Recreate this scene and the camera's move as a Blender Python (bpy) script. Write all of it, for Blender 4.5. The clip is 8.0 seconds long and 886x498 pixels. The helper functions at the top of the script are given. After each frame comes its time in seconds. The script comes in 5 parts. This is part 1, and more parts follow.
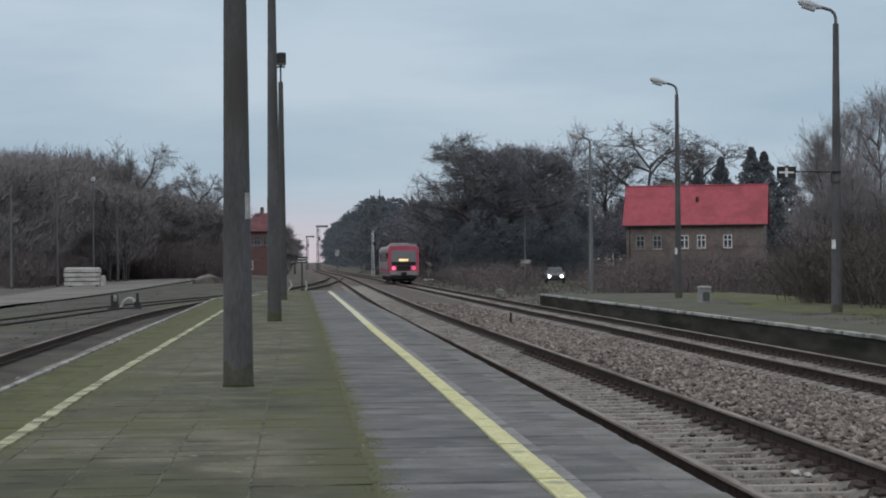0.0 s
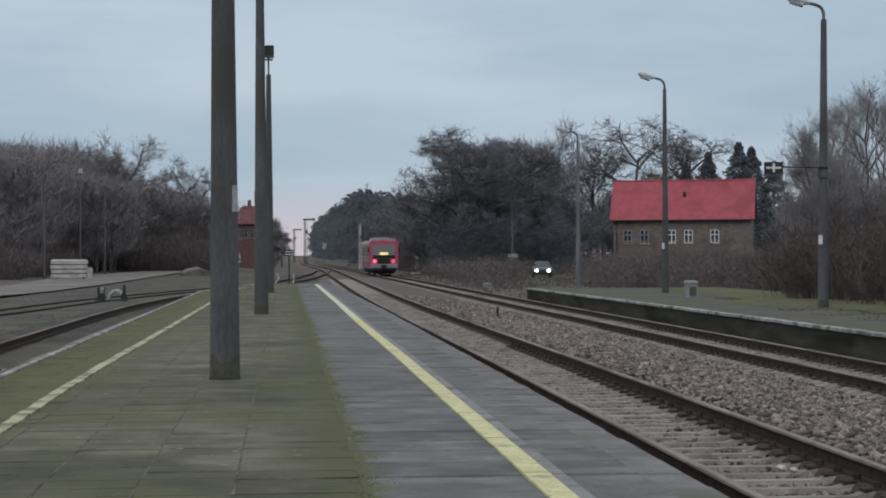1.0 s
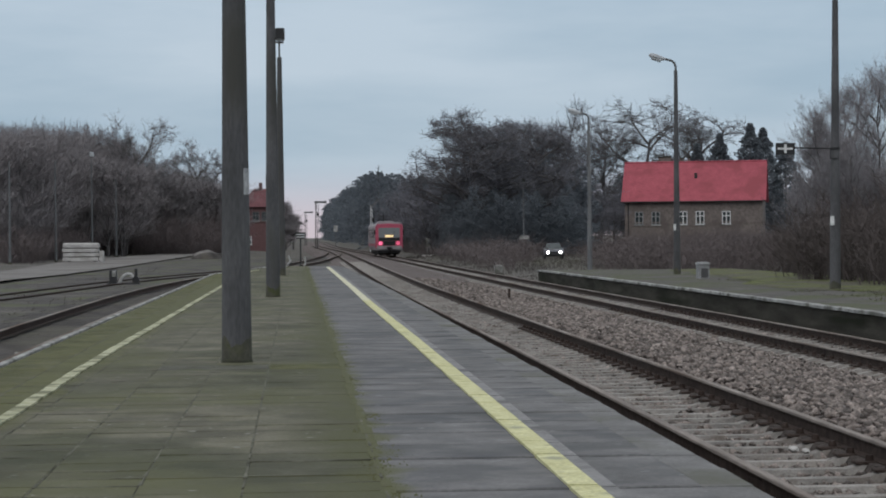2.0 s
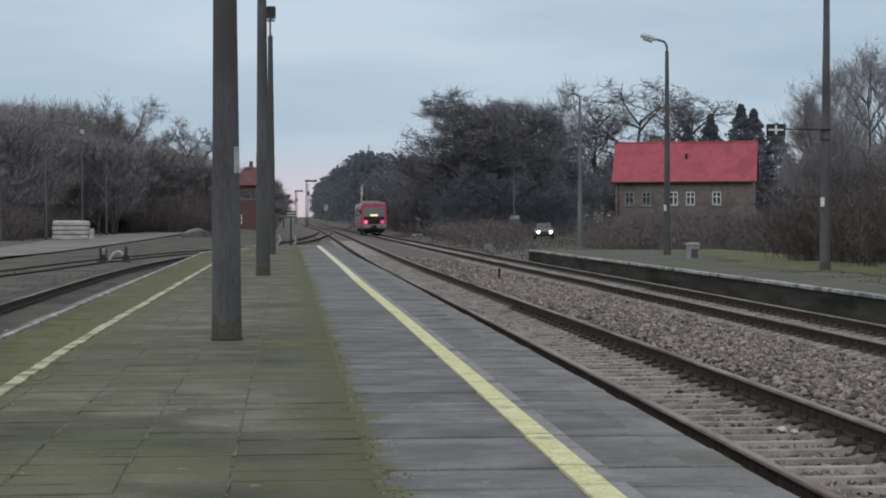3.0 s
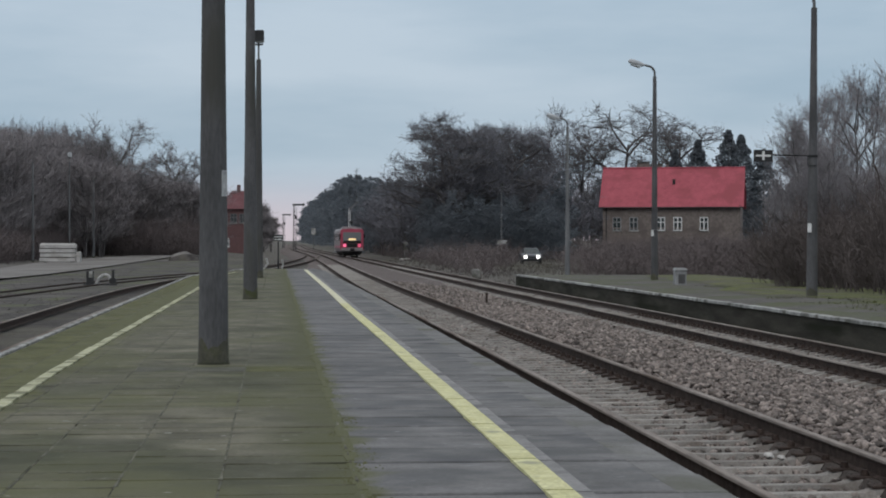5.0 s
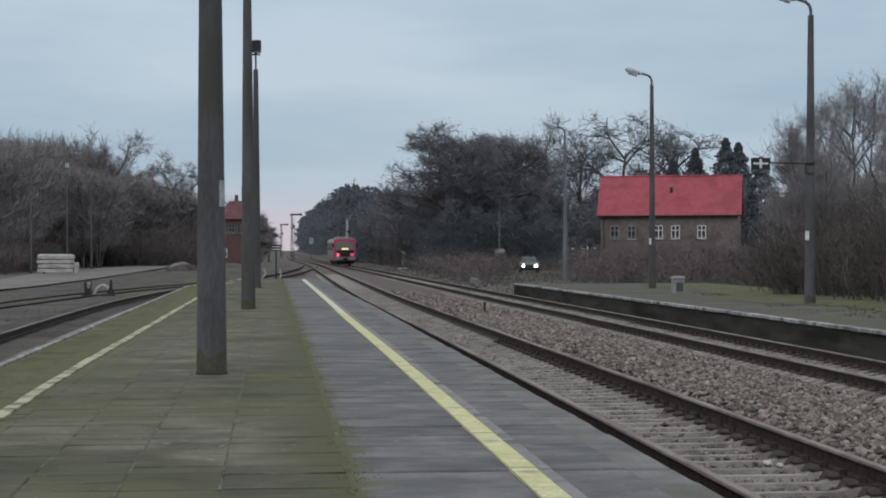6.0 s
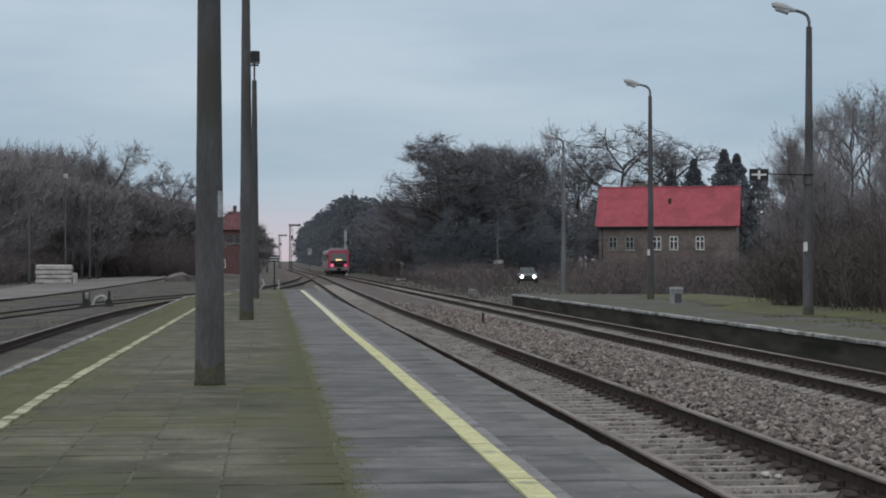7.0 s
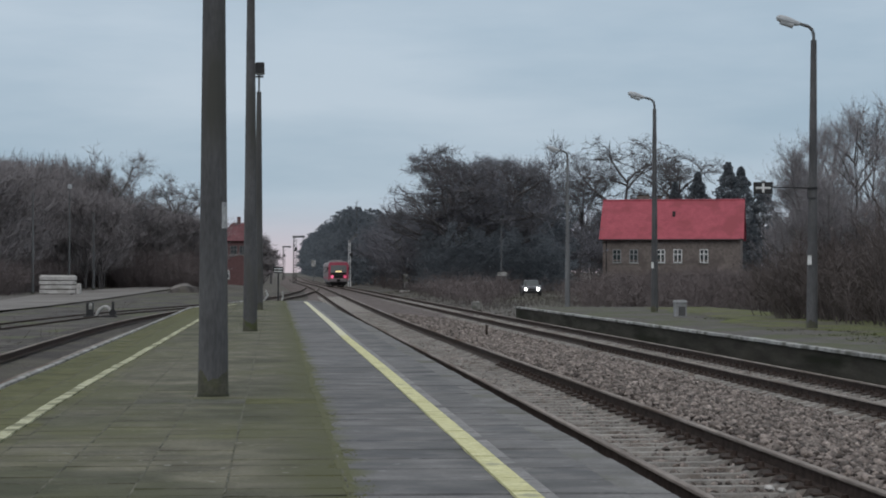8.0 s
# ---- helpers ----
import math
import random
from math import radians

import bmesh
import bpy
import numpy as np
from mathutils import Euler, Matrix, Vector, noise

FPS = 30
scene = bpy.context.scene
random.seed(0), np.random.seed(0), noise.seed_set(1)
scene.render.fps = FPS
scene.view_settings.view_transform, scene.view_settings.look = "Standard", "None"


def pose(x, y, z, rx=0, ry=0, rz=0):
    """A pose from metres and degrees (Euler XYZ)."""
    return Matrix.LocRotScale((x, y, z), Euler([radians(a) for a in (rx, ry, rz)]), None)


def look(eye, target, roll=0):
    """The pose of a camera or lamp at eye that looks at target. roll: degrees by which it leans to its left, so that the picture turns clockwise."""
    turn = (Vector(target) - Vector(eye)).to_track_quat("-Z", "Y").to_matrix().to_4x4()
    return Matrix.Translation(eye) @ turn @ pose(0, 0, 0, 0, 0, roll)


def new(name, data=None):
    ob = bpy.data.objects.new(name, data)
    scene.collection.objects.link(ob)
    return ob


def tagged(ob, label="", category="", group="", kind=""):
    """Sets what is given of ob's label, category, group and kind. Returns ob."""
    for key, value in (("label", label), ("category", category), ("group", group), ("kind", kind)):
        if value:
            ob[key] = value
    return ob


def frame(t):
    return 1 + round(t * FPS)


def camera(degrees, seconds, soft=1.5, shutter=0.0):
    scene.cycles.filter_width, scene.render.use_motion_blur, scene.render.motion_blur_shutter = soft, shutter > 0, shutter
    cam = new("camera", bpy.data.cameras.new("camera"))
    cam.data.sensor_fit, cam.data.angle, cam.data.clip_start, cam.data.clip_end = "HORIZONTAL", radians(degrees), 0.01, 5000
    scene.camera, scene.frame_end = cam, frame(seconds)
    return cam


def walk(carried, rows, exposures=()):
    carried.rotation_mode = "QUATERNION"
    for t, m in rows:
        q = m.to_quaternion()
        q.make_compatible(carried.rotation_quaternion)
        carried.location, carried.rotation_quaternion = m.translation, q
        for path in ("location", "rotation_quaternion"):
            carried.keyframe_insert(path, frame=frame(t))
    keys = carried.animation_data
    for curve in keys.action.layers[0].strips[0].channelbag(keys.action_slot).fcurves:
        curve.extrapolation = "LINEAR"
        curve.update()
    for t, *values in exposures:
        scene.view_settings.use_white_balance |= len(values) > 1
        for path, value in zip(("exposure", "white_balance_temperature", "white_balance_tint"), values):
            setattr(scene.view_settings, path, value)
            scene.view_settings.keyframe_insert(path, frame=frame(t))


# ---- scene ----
EYE = Vector((0.0, 0.0, 1.97))
cam = camera(24.6, 8.0, soft=1.9)
# seconds, yaw to the right, pitch, roll in degrees
ROWS = [
    (0, 4.093, 0.319, -0.562),
    (0.5, 4.047, 0.243, -0.450),
    (1, 4.452, 0.138, -0.298),
    (1.5, 4.356, -0.016, -0.394),
    (1.7, 4.091, -0.096, -0.536),
    (2.8, 4.354, -1.063, -0.236),
    (3, 4.398, -0.944, -0.211),
    (3.5, 4.643, -0.526, 0.000),
    (4, 4.917, -0.316, 0.116),
    (4.2, 4.82, -0.285, 0.1),
    (5.3, 4.757, -0.225, 0.02),
    (5.5, 4.946, -0.137, -0.007),
    (6, 4.815, 0.002, -0.213),
    (6.5, 4.826, -0.029, -0.205),
    (7, 4.862, 0.308, -0.165),
    (7.5, 4.824, 0.580, -0.061),
    (8, 4.753, 0.647, 0.056),
]


def aim(yaw, pitch, roll):
    a, b = radians(yaw), radians(pitch)
    way = Vector((math.sin(a) * math.cos(b), math.cos(a) * math.cos(b), math.sin(b)))
    return look(EYE, EYE + way * 10, roll)


walk(cam, [(t, aim(y, p, r)) for t, y, p, r in ROWS],
     exposures=[(0, -0.1), (1.7, -0.11), (3.0, 0.02), (3.5, 0.02), (4.0, -0.08), (5.3, -0.1), (6, -0.06), (6.5, -0.06), (7, -0.12), (7.5, -0.22), (8, -0.14)])

# ---- light ----
SUN_EL, SUN_AZ = 34.0, 205.0
world = bpy.data.worlds.new("overcast_dusk")
scene.world = world
world.use_nodes = True
wt = world.node_tree
wt.nodes.clear()


def wnode(kind, **kw):
    n = wt.nodes.new(kind)
    for k, v in kw.items():
        n.inputs[k].default_value = v
    return n


sky = wt.nodes.new("ShaderNodeTexSky")
sky.sky_type, sky.sun_disc = "NISHITA", False
sky.sun_elevation, sky.sun_rotation = radians(SUN_EL), radians(SUN_AZ)
coord = wt.nodes.new("ShaderNodeTexCoord")
stretch = wnode("ShaderNodeMapping", Scale=(1.0, 1.0, 5.0))
clouds = wnode("ShaderNodeTexNoise", Scale=3.2, Detail=6.0, Roughness=0.55)
wt.links.new(coord.outputs["Generated"], stretch.inputs["Vector"])
wt.links.new(stretch.outputs["Vector"], clouds.inputs["Vector"])
tone = wt.nodes.new("ShaderNodeValToRGB")
tone.color_ramp.elements[0].position, tone.color_ramp.elements[0].color = 0.36, (0.345, 0.455, 0.56, 1)
tone.color_ramp.elements[1].position, tone.color_ramp.elements[1].color = 0.66, (0.48, 0.575, 0.67, 1)
wt.links.new(clouds.outputs["Fac"], tone.inputs["Fac"])
# paler cloud low over the woods
pale = wnode("ShaderNodeMapRange")
for k, v in (("From Min", 0.03), ("From Max", 0.13), ("To Min", 1.0), ("To Max", 0.0)):
    pale.inputs[k].default_value = v
bank = wt.nodes.new("ShaderNodeMix")
bank.data_type = "RGBA"
wt.links.new(pale.outputs["Result"], bank.inputs[0])
wt.links.new(tone.outputs["Color"], bank.inputs[6])
lift = wt.nodes.new("ShaderNodeMix")
lift.data_type, lift.blend_type = "RGBA", "MULTIPLY"
lift.inputs[0].default_value, lift.inputs[7].default_value = 1.0, (1.13, 1.115, 1.1, 1)
wt.links.new(tone.outputs["Color"], lift.inputs[6])
wt.links.new(lift.outputs[2], bank.inputs[7])
split = wt.nodes.new("ShaderNodeSeparateXYZ")
wt.links.new(coord.outputs["Generated"], split.inputs["Vector"])
low = wnode("ShaderNodeMapRange")
for k, v in (("From Min", 0.0), ("From Max", 0.04), ("To Min", 1.0), ("To Max", 0.0)):
    low.inputs[k].default_value = v
low.interpolation_type = "SMOOTHSTEP"
wt.links.new(split.outputs["Z"], low.inputs["Value"])
wt.links.new(split.outputs["Z"], pale.inputs["Value"])
rosy = wt.nodes.new("ShaderNodeMix")
rosy.data_type = "RGBA"
wt.links.new(low.outputs["Result"], rosy.inputs[0])
wt.links.new(bank.outputs[2], rosy.inputs[6])
rosy.inputs[7].default_value = (0.68, 0.6, 0.66, 1)
b_sky, b_cloud, both = wnode("ShaderNodeBackground", Strength=0.05), wnode("ShaderNodeBackground"), wt.nodes.new("ShaderNodeMixShader")
both.inputs[0].default_value = 0.92  # cloud cover
# an overcast sky is three times as bright overhead as at the horizon
rise = wnode("ShaderNodeMapRange")
for k, v in (("From Min", 0.0), ("From Max", 1.0), ("To Min", 1.0), ("To Max", 2.3)):
    rise.inputs[k].default_value = v
wt.links.new(split.outputs["Z"], rise.inputs["Value"])
wt.links.new(rise.outputs["Result"], b_cloud.inputs["Strength"])
wt.links.new(sky.outputs["Color"], b_sky.inputs["Color"])
deck = wnode("ShaderNodeMapRange")
for k, v in (("From Min", 0.12), ("From Max", 0.5), ("To Min", 0.0), ("To Max", 1.0)):
    deck.inputs[k].default_value = v
wt.links.new(split.outputs["Z"], deck.inputs["Value"])
grey = wt.nodes.new("ShaderNodeMix")
grey.data_type = "RGBA"
wt.links.new(deck.outputs["Result"], grey.inputs[0])
wt.links.new(rosy.outputs[2], grey.inputs[6])
grey.inputs[7].default_value = (0.45, 0.467, 0.485, 1)  # thick cloud overhead
wt.links.new(grey.outputs[2], b_cloud.inputs["Color"])
wt.links.new(b_sky.outputs[0], both.inputs[1])
wt.links.new(b_cloud.outputs[0], both.inputs[2])
world_out = wt.nodes.new("ShaderNodeOutputWorld")
wt.links.new(both.outputs[0], world_out.inputs["Surface"])

sun_data = bpy.data.lights.new("sun", "SUN")
sun_data.energy, sun_data.angle, sun_data.color = 0.7, radians(30), (1.0, 0.97, 0.94)
sun = new("sun", sun_data)
a, b = radians(SUN_AZ), radians(SUN_EL)
sun.matrix_world = look((math.sin(a) * math.cos(b) * 50, math.cos(a) * math.cos(b) * 50, math.sin(b) * 50), (0, 0, 0))


# ---- materials ----
def material(name, dark, light, scale=4.0, rough=0.85, bump=0.2, metal=0.0, stain=None, stain_scale=0.6, stain_from=0.5,
             stain_to=0.65, chips=None, chip_scale=7.0, patch=None, creep=None, per_piece=0.0, island=False, fine=30.0, stretch=(1, 1, 1), bump_far=0.02, thin=0.0):
    """Two-tone noise with fine grain, bump, optional stains and piece-to-piece variation."""
    m = bpy.data.materials.new(name)
    m.use_nodes = True
    nt = m.node_tree
    bsdf = nt.nodes["Principled BSDF"]
    bsdf.inputs["Roughness"].default_value, bsdf.inputs["Metallic"].default_value = rough, metal
    geo = nt.nodes.new("ShaderNodeNewGeometry")
    mp = nt.nodes.new("ShaderNodeMapping")
    mp.inputs["Scale"].default_value = stretch
    nt.links.new(geo.outputs["Position"], mp.inputs["Vector"])

    def noise_node(s, detail=5.0):
        n = nt.nodes.new("ShaderNodeTexNoise")
        n.inputs["Scale"].default_value, n.inputs["Detail"].default_value = s, detail
        nt.links.new(mp.outputs["Vector"], n.inputs["Vector"])
        return n.outputs["Fac"]

    def ramp(fac, p0, c0, p1, c1):
        r = nt.nodes.new("ShaderNodeValToRGB")
        e = r.color_ramp.elements
        e[0].position, e[0].color, e[1].position, e[1].color = p0, (*c0, 1), p1, (*c1, 1)
        nt.links.new(fac, r.inputs["Fac"])
        return r.outputs["Color"]

    def mix(fac, a_, b_, blend="MIX"):
        x = nt.nodes.new("ShaderNodeMix")
        x.data_type, x.blend_type = "RGBA", blend
        for sock, v in ((x.inputs[0], fac), (x.inputs[6], a_), (x.inputs[7], b_)):
            if isinstance(v, bpy.types.NodeSocket):
                nt.links.new(v, sock)
            else:
                sock.default_value = v if isinstance(v, float) else (*v, 1)
        return x.outputs[2]

    col = ramp(noise_node(scale), 0.32, dark, 0.68, light)
    col = mix(0.55, col, ramp(noise_node(fine, 3.0), 0.3, (0.55, 0.55, 0.55), 0.7, (1.25, 1.25, 1.25)), "MULTIPLY")
    if stain:
        k = ramp(noise_node(stain_scale, 8.0), stain_from, (0, 0, 0), stain_to, (1, 1, 1))
        col = mix(k, col, stain)
    if chips:
        col = mix(ramp(noise_node(chip_scale, 3.0), 0.66, (0, 0, 0), 0.72, (1, 1, 1)), col, chips)
    if patch:
        pn = nt.nodes.new("ShaderNodeTexNoise")
        pn.inputs["Scale"].default_value, pn.inputs["Detail"].default_value, pn.inputs["Roughness"].default_value = patch[1], 7.0, 0.6
        nt.links.new(geo.outputs["Position"], pn.inputs["Vector"])
        col = mix(ramp(pn.outputs["Fac"], 0.48, (0, 0, 0), 0.68, (1, 1, 1)), col, patch[0])
    for x0, x1, moss in creep or ():
        # moss creeping in over the slab from its edge
        sx = nt.nodes.new("ShaderNodeSeparateXYZ")
        nt.links.new(geo.outputs["Position"], sx.inputs["Vector"])
        wob = nt.nodes.new("ShaderNodeMath")
        wob.operation = "MULTIPLY_ADD"
        wob.inputs[1].default_value = -0.8
        nt.links.new(noise_node(1.7, 9.0), wob.inputs[0])
        nt.links.new(sx.outputs["X"], wob.inputs[2])
        mr = nt.nodes.new("ShaderNodeMapRange")
        mr.interpolation_type = "SMOOTHSTEP"
        for k_, v_ in (("From Min", x0 - 0.4), ("From Max", x1 - 0.4), ("To Min", 1.0), ("To Max", 0.0)):
            mr.inputs[k_].default_value = v_
        nt.links.new(wob.outputs[0], mr.inputs["Value"])
        col = mix(mr.outputs["Result"], col, moss)
    if per_piece:
        if island:
            rnd = geo.outputs["Random Per Island"]
        else:
            rnd = nt.nodes.new("ShaderNodeObjectInfo").outputs["Random"]
        lo, hi = 1 - per_piece, 1 + per_piece
        col = mix(1.0, col, ramp(rnd, 0.0, (lo, lo, lo), 1.0, (hi, hi, hi)), "MULTIPLY")
    nt.links.new(col, bsdf.inputs["Base Color"])
    if bump:
        bp = nt.nodes.new("ShaderNodeBump")
        bp.inputs["Strength"].default_value, bp.inputs["Distance"].default_value = bump, bump_far
        nt.links.new(noise_node(fine, 4.0), bp.inputs["Height"])
        nt.links.new(bp.outputs["Normal"], bsdf.inputs["Normal"])
    if thin:
        # needles let part of the light through
        tl, ms = nt.nodes.new("ShaderNodeBsdfTranslucent"), nt.nodes.new("ShaderNodeMixShader")
        ms.inputs[0].default_value = thin
        nt.links.new(col, tl.inputs["Color"])
        nt.links.new(bsdf.outputs[0], ms.inputs[1])
        nt.links.new(tl.outputs[0], ms.inputs[2])
        nt.links.new(ms.outputs[0], nt.nodes["Material Output"].inputs["Surface"])
    return m


def glow(name, colour, strength):
    m = bpy.data.materials.new(name)
    m.use_nodes = True
    p = m.node_tree.nodes["Principled BSDF"]
    p.inputs["Base Color"].default_value = (*colour, 1)
    p.inputs["Emission Color"].default_value = (*colour, 1)
    p.inputs["Emission Strength"].default_value = strength
    return m


def gloss(name, colour, rough=0.08):
    m = bpy.data.materials.new(name)
    m.use_nodes = True
    p = m.node_tree.nodes["Principled BSDF"]
    p.inputs["Base Color"].default_value = (*colour, 1)
    p.inputs["Roughness"].default_value = rough
    return m


M_SLAB = material("grey_concrete_slab", (0.107, 0.105, 0.106), (0.195, 0.191, 0.192), 2.2, 0.8, 0.25, stretch=(0.9, 1.2, 1), stain=(0.085, 0.087, 0.09), stain_scale=1.3, stain_from=0.5, stain_to=0.7, chips=(0.24, 0.245, 0.255), patch=((0.082, 0.084, 0.09), 1.6), creep=[(0.44, 0.66, (0.095, 0.097, 0.05))], per_piece=0.08, fine=45, bump_far=0.01)
M_MOSS = material("mossy_concrete_slab", (0.071, 0.067, 0.044), (0.166, 0.156, 0.112), 1.6, 0.95, 0.4, stretch=(1.25, 0.8, 1), stain=(0.086, 0.087, 0.04), stain_scale=0.7, stain_from=0.44, stain_to=0.66, chips=(0.21, 0.21, 0.18), patch=((0.04, 0.043, 0.02), 0.5), creep=[(0.5, -0.05, (0.073, 0.075, 0.03)), (-2.4, -1.95, (0.088, 0.09, 0.033))], per_piece=0.13, fine=40, bump_far=0.02)
M_JOINTMOSS = material("pale_moss_in_joints", (0.04, 0.04, 0.026), (0.155, 0.152, 0.115), 3.0, 1.0, 0.4, fine=35)
M_GREEN = material("thick_moss_on_concrete", (0.072, 0.074, 0.027), (0.122, 0.121, 0.05), 2.5, 1.0, 0.8, stain=(0.115, 0.112, 0.07), stain_scale=1.2, stain_from=0.54, stain_to=0.72, patch=((0.05, 0.056, 0.02), 1.4), per_piece=0.06, fine=30, bump_far=0.04)
M_EDGE = material("worn_edge_stone", (0.11, 0.108, 0.108), (0.192, 0.189, 0.188), 3, 0.85, 0.4, stain=(0.095, 0.095, 0.075), stain_scale=1.2, per_piece=0.12, fine=40)
M_FOOT = material("damp_mossy_concrete", (0.055, 0.055, 0.042), (0.1, 0.098, 0.075), 4, 1.0, 0.4, stain=(0.06, 0.068, 0.028), stain_scale=2.5)
M_JOINT = material("dark_joint_soil", (0.035, 0.037, 0.024), (0.065, 0.067, 0.042), 3, 1.0, 0.4)
M_YELLOW = material("worn_yellow_paint", (0.5, 0.48, 0.23), (0.65, 0.63, 0.36), 6, 0.7, 0.2, stain=(0.3, 0.3, 0.2), stain_scale=3.5, stain_from=0.58, stain_to=0.7, fine=35)
M_YELLOW_PALE = material("bleached_yellow_paint", (0.55, 0.53, 0.36), (0.68, 0.66, 0.49), 6, 0.7, 0.2, stain=(0.3, 0.3, 0.22), stain_scale=3.5, stain_from=0.56, stain_to=0.7)
M_YELLOW_OLD = material("faded_yellow_paint", (0.36, 0.36, 0.22), (0.5, 0.5, 0.35), 5, 0.8, 0.2, stain=(0.13, 0.135, 0.07), stain_scale=2.6, stain_from=0.46, stain_to=0.6, fine=35)
M_KERB = material("pale_kerb_concrete", (0.24, 0.24, 0.232), (0.43, 0.43, 0.42), 3, 0.85, 0.3, stain=(0.12, 0.12, 0.105), stain_scale=1.6, stain_from=0.48, stain_to=0.62, per_piece=0.2)
M_FACE = material("dark_platform_wall", (0.032, 0.03, 0.025), (0.072, 0.068, 0.057), 1.5, 0.95, 0.4, stretch=(1, 0.3, 2.5), stain=(0.02, 0.022, 0.014), stain_scale=0.9)
M_STONE = material("grey_brown_ballast_stone", (0.12, 0.099, 0.09), (0.285, 0.245, 0.222), 5, 0.9, 0.3, per_piece=0.6, island=True, fine=60)
M_BALLAST = material("ballast_bed", (0.075, 0.06, 0.057), (0.182, 0.149, 0.142), 14, 0.95, 0.9, stain=(0.085, 0.066, 0.058), stain_scale=0.35, fine=26, bump_far=0.06)
M_SLEEPER = material("weathered_concrete_sleeper", (0.2, 0.188, 0.175), (0.32, 0.302, 0.28), 5, 0.9, 0.3, stain=(0.1, 0.075, 0.06), stain_scale=2.5, stain_from=0.52, stain_to=0.7, per_piece=0.15, fine=50)
M_RUST = material("rusty_rail_steel", (0.032, 0.023, 0.02), (0.07, 0.052, 0.045), 8, 0.8, 0.3, metal=0.1, fine=50)
M_HEAD = material("worn_rail_head", (0.19, 0.166, 0.15), (0.29, 0.258, 0.236), 5, 0.8, 0.1, metal=0.0, stretch=(1, 0.1, 1), stain=(0.1, 0.07, 0.055), stain_scale=2, stain_from=0.5, stain_to=0.7)
M_GROUND = material("winter_grass_and_soil", (0.068, 0.062, 0.056), (0.135, 0.124, 0.112), 0.35, 1.0, 0.9, chips=(0.07, 0.064, 0.057), chip_scale=0.9, stain=(0.09, 0.085, 0.062), stain_scale=0.12, fine=6, bump_far=0.12)
M_GRASS = material("green_winter_grass", (0.07, 0.08, 0.026), (0.15, 0.17, 0.045), 1.2, 1.0, 0.9, stain=(0.095, 0.088, 0.068), stain_scale=0.5, stain_from=0.42, stain_to=0.6, fine=14, bump_far=0.08)
M_WEED = material("dead_winter_weeds", (0.06, 0.056, 0.042), (0.115, 0.107, 0.075), 0.6, 1.0, 0.0, per_piece=0.2, island=True)
M_YARD = material("pale_concrete_yard", (0.152, 0.142, 0.136), (0.228, 0.214, 0.205), 0.3, 0.9, 0.3, stain=(0.12, 0.113, 0.1), stain_scale=0.15, fine=4)
M_POLE = material("dark_weathered_concrete_pole", (0.058, 0.059, 0.063), (0.112, 0.112, 0.118), 3, 0.9, 0.3, stain=(0.055, 0.055, 0.05), stain_scale=1.5, stretch=(1, 1, 0.25), fine=35)
M_POLE_MID = material("grey_concrete_pole", (0.12, 0.124, 0.13), (0.19, 0.195, 0.202), 3, 0.9, 0.3, stretch=(1, 1, 0.3))
M_POLE_L = material("pale_concrete_pole", (0.2, 0.205, 0.21), (0.3, 0.305, 0.31), 3, 0.9, 0.3, stretch=(1, 1, 0.3))
M_METAL = material("grey_painted_steel", (0.1, 0.105, 0.11), (0.16, 0.165, 0.17), 6, 0.55, 0.1, metal=0.4)
M_DARKMETAL = material("dark_steel", (0.018, 0.019, 0.02), (0.04, 0.04, 0.042), 6, 0.6, 0.1, metal=0.4)
M_LAMPGLASS = gloss("pale_lamp_glass", (0.4, 0.42, 0.44), 0.3)
M_WHITE = material("weathered_white_paint", (0.55, 0.56, 0.56), (0.75, 0.76, 0.76), 5, 0.6, 0.1)
M_BLACK = material("black_sign_paint", (0.008, 0.008, 0.009), (0.02, 0.02, 0.022), 5, 0.6, 0.1)
M_PAPER = material("faded_paper_notice", (0.3, 0.31, 0.32), (0.45, 0.46, 0.47), 8, 0.8, 0.1)
M_BRICK = material("brown_brick", (0.135, 0.112, 0.103), (0.205, 0.174, 0.162), 3, 0.95, 0.4, stain=(0.12, 0.1, 0.092), stain_scale=0.5, fine=16)
M_REDBRICK = material("red_brick", (0.1, 0.054, 0.055), (0.145, 0.08, 0.08), 3, 0.95, 0.4, fine=16)
M_ROOF = material("red_roof_tiles", (0.3, 0.052, 0.074), (0.38, 0.075, 0.1), 1.2, 0.75, 0.4, stain=(0.25, 0.045, 0.06), stain_scale=0.4, fine=7)
M_OLDROOF = material("weathered_red_tiles", (0.12, 0.045, 0.052), (0.165, 0.065, 0.072), 1.2, 0.85, 0.4, fine=7)
M_STACK = material("bleached_concrete", (0.33, 0.32, 0.31), (0.5, 0.485, 0.47), 2, 0.9, 0.3, stain=(0.28, 0.27, 0.25), stain_scale=1.2)
M_OLDPAINT = material("ghost_of_old_line", (0.18, 0.178, 0.18), (0.27, 0.266, 0.266), 6, 0.85, 0.2, stain=(0.13, 0.13, 0.13), stain_scale=3.0, stain_from=0.5, stain_to=0.65)
M_TREE = material("grey_brown_bark", (0.075, 0.07, 0.072), (0.135, 0.126, 0.126), 3, 0.95, 0.4)
M_TWIG = material("winter_twigs", (0.2, 0.19, 0.202), (0.29, 0.275, 0.29), 0.3, 0.95, 0.0, per_piece=0.08, island=True)
# dark twigs with the blue of distant haze put into their colour
M_TWIG_HAZED = material("haze_blue_winter_twigs", (0.13, 0.13, 0.15), (0.195, 0.195, 0.22), 0.3, 0.95, 0.0, per_piece=0.08, island=True)
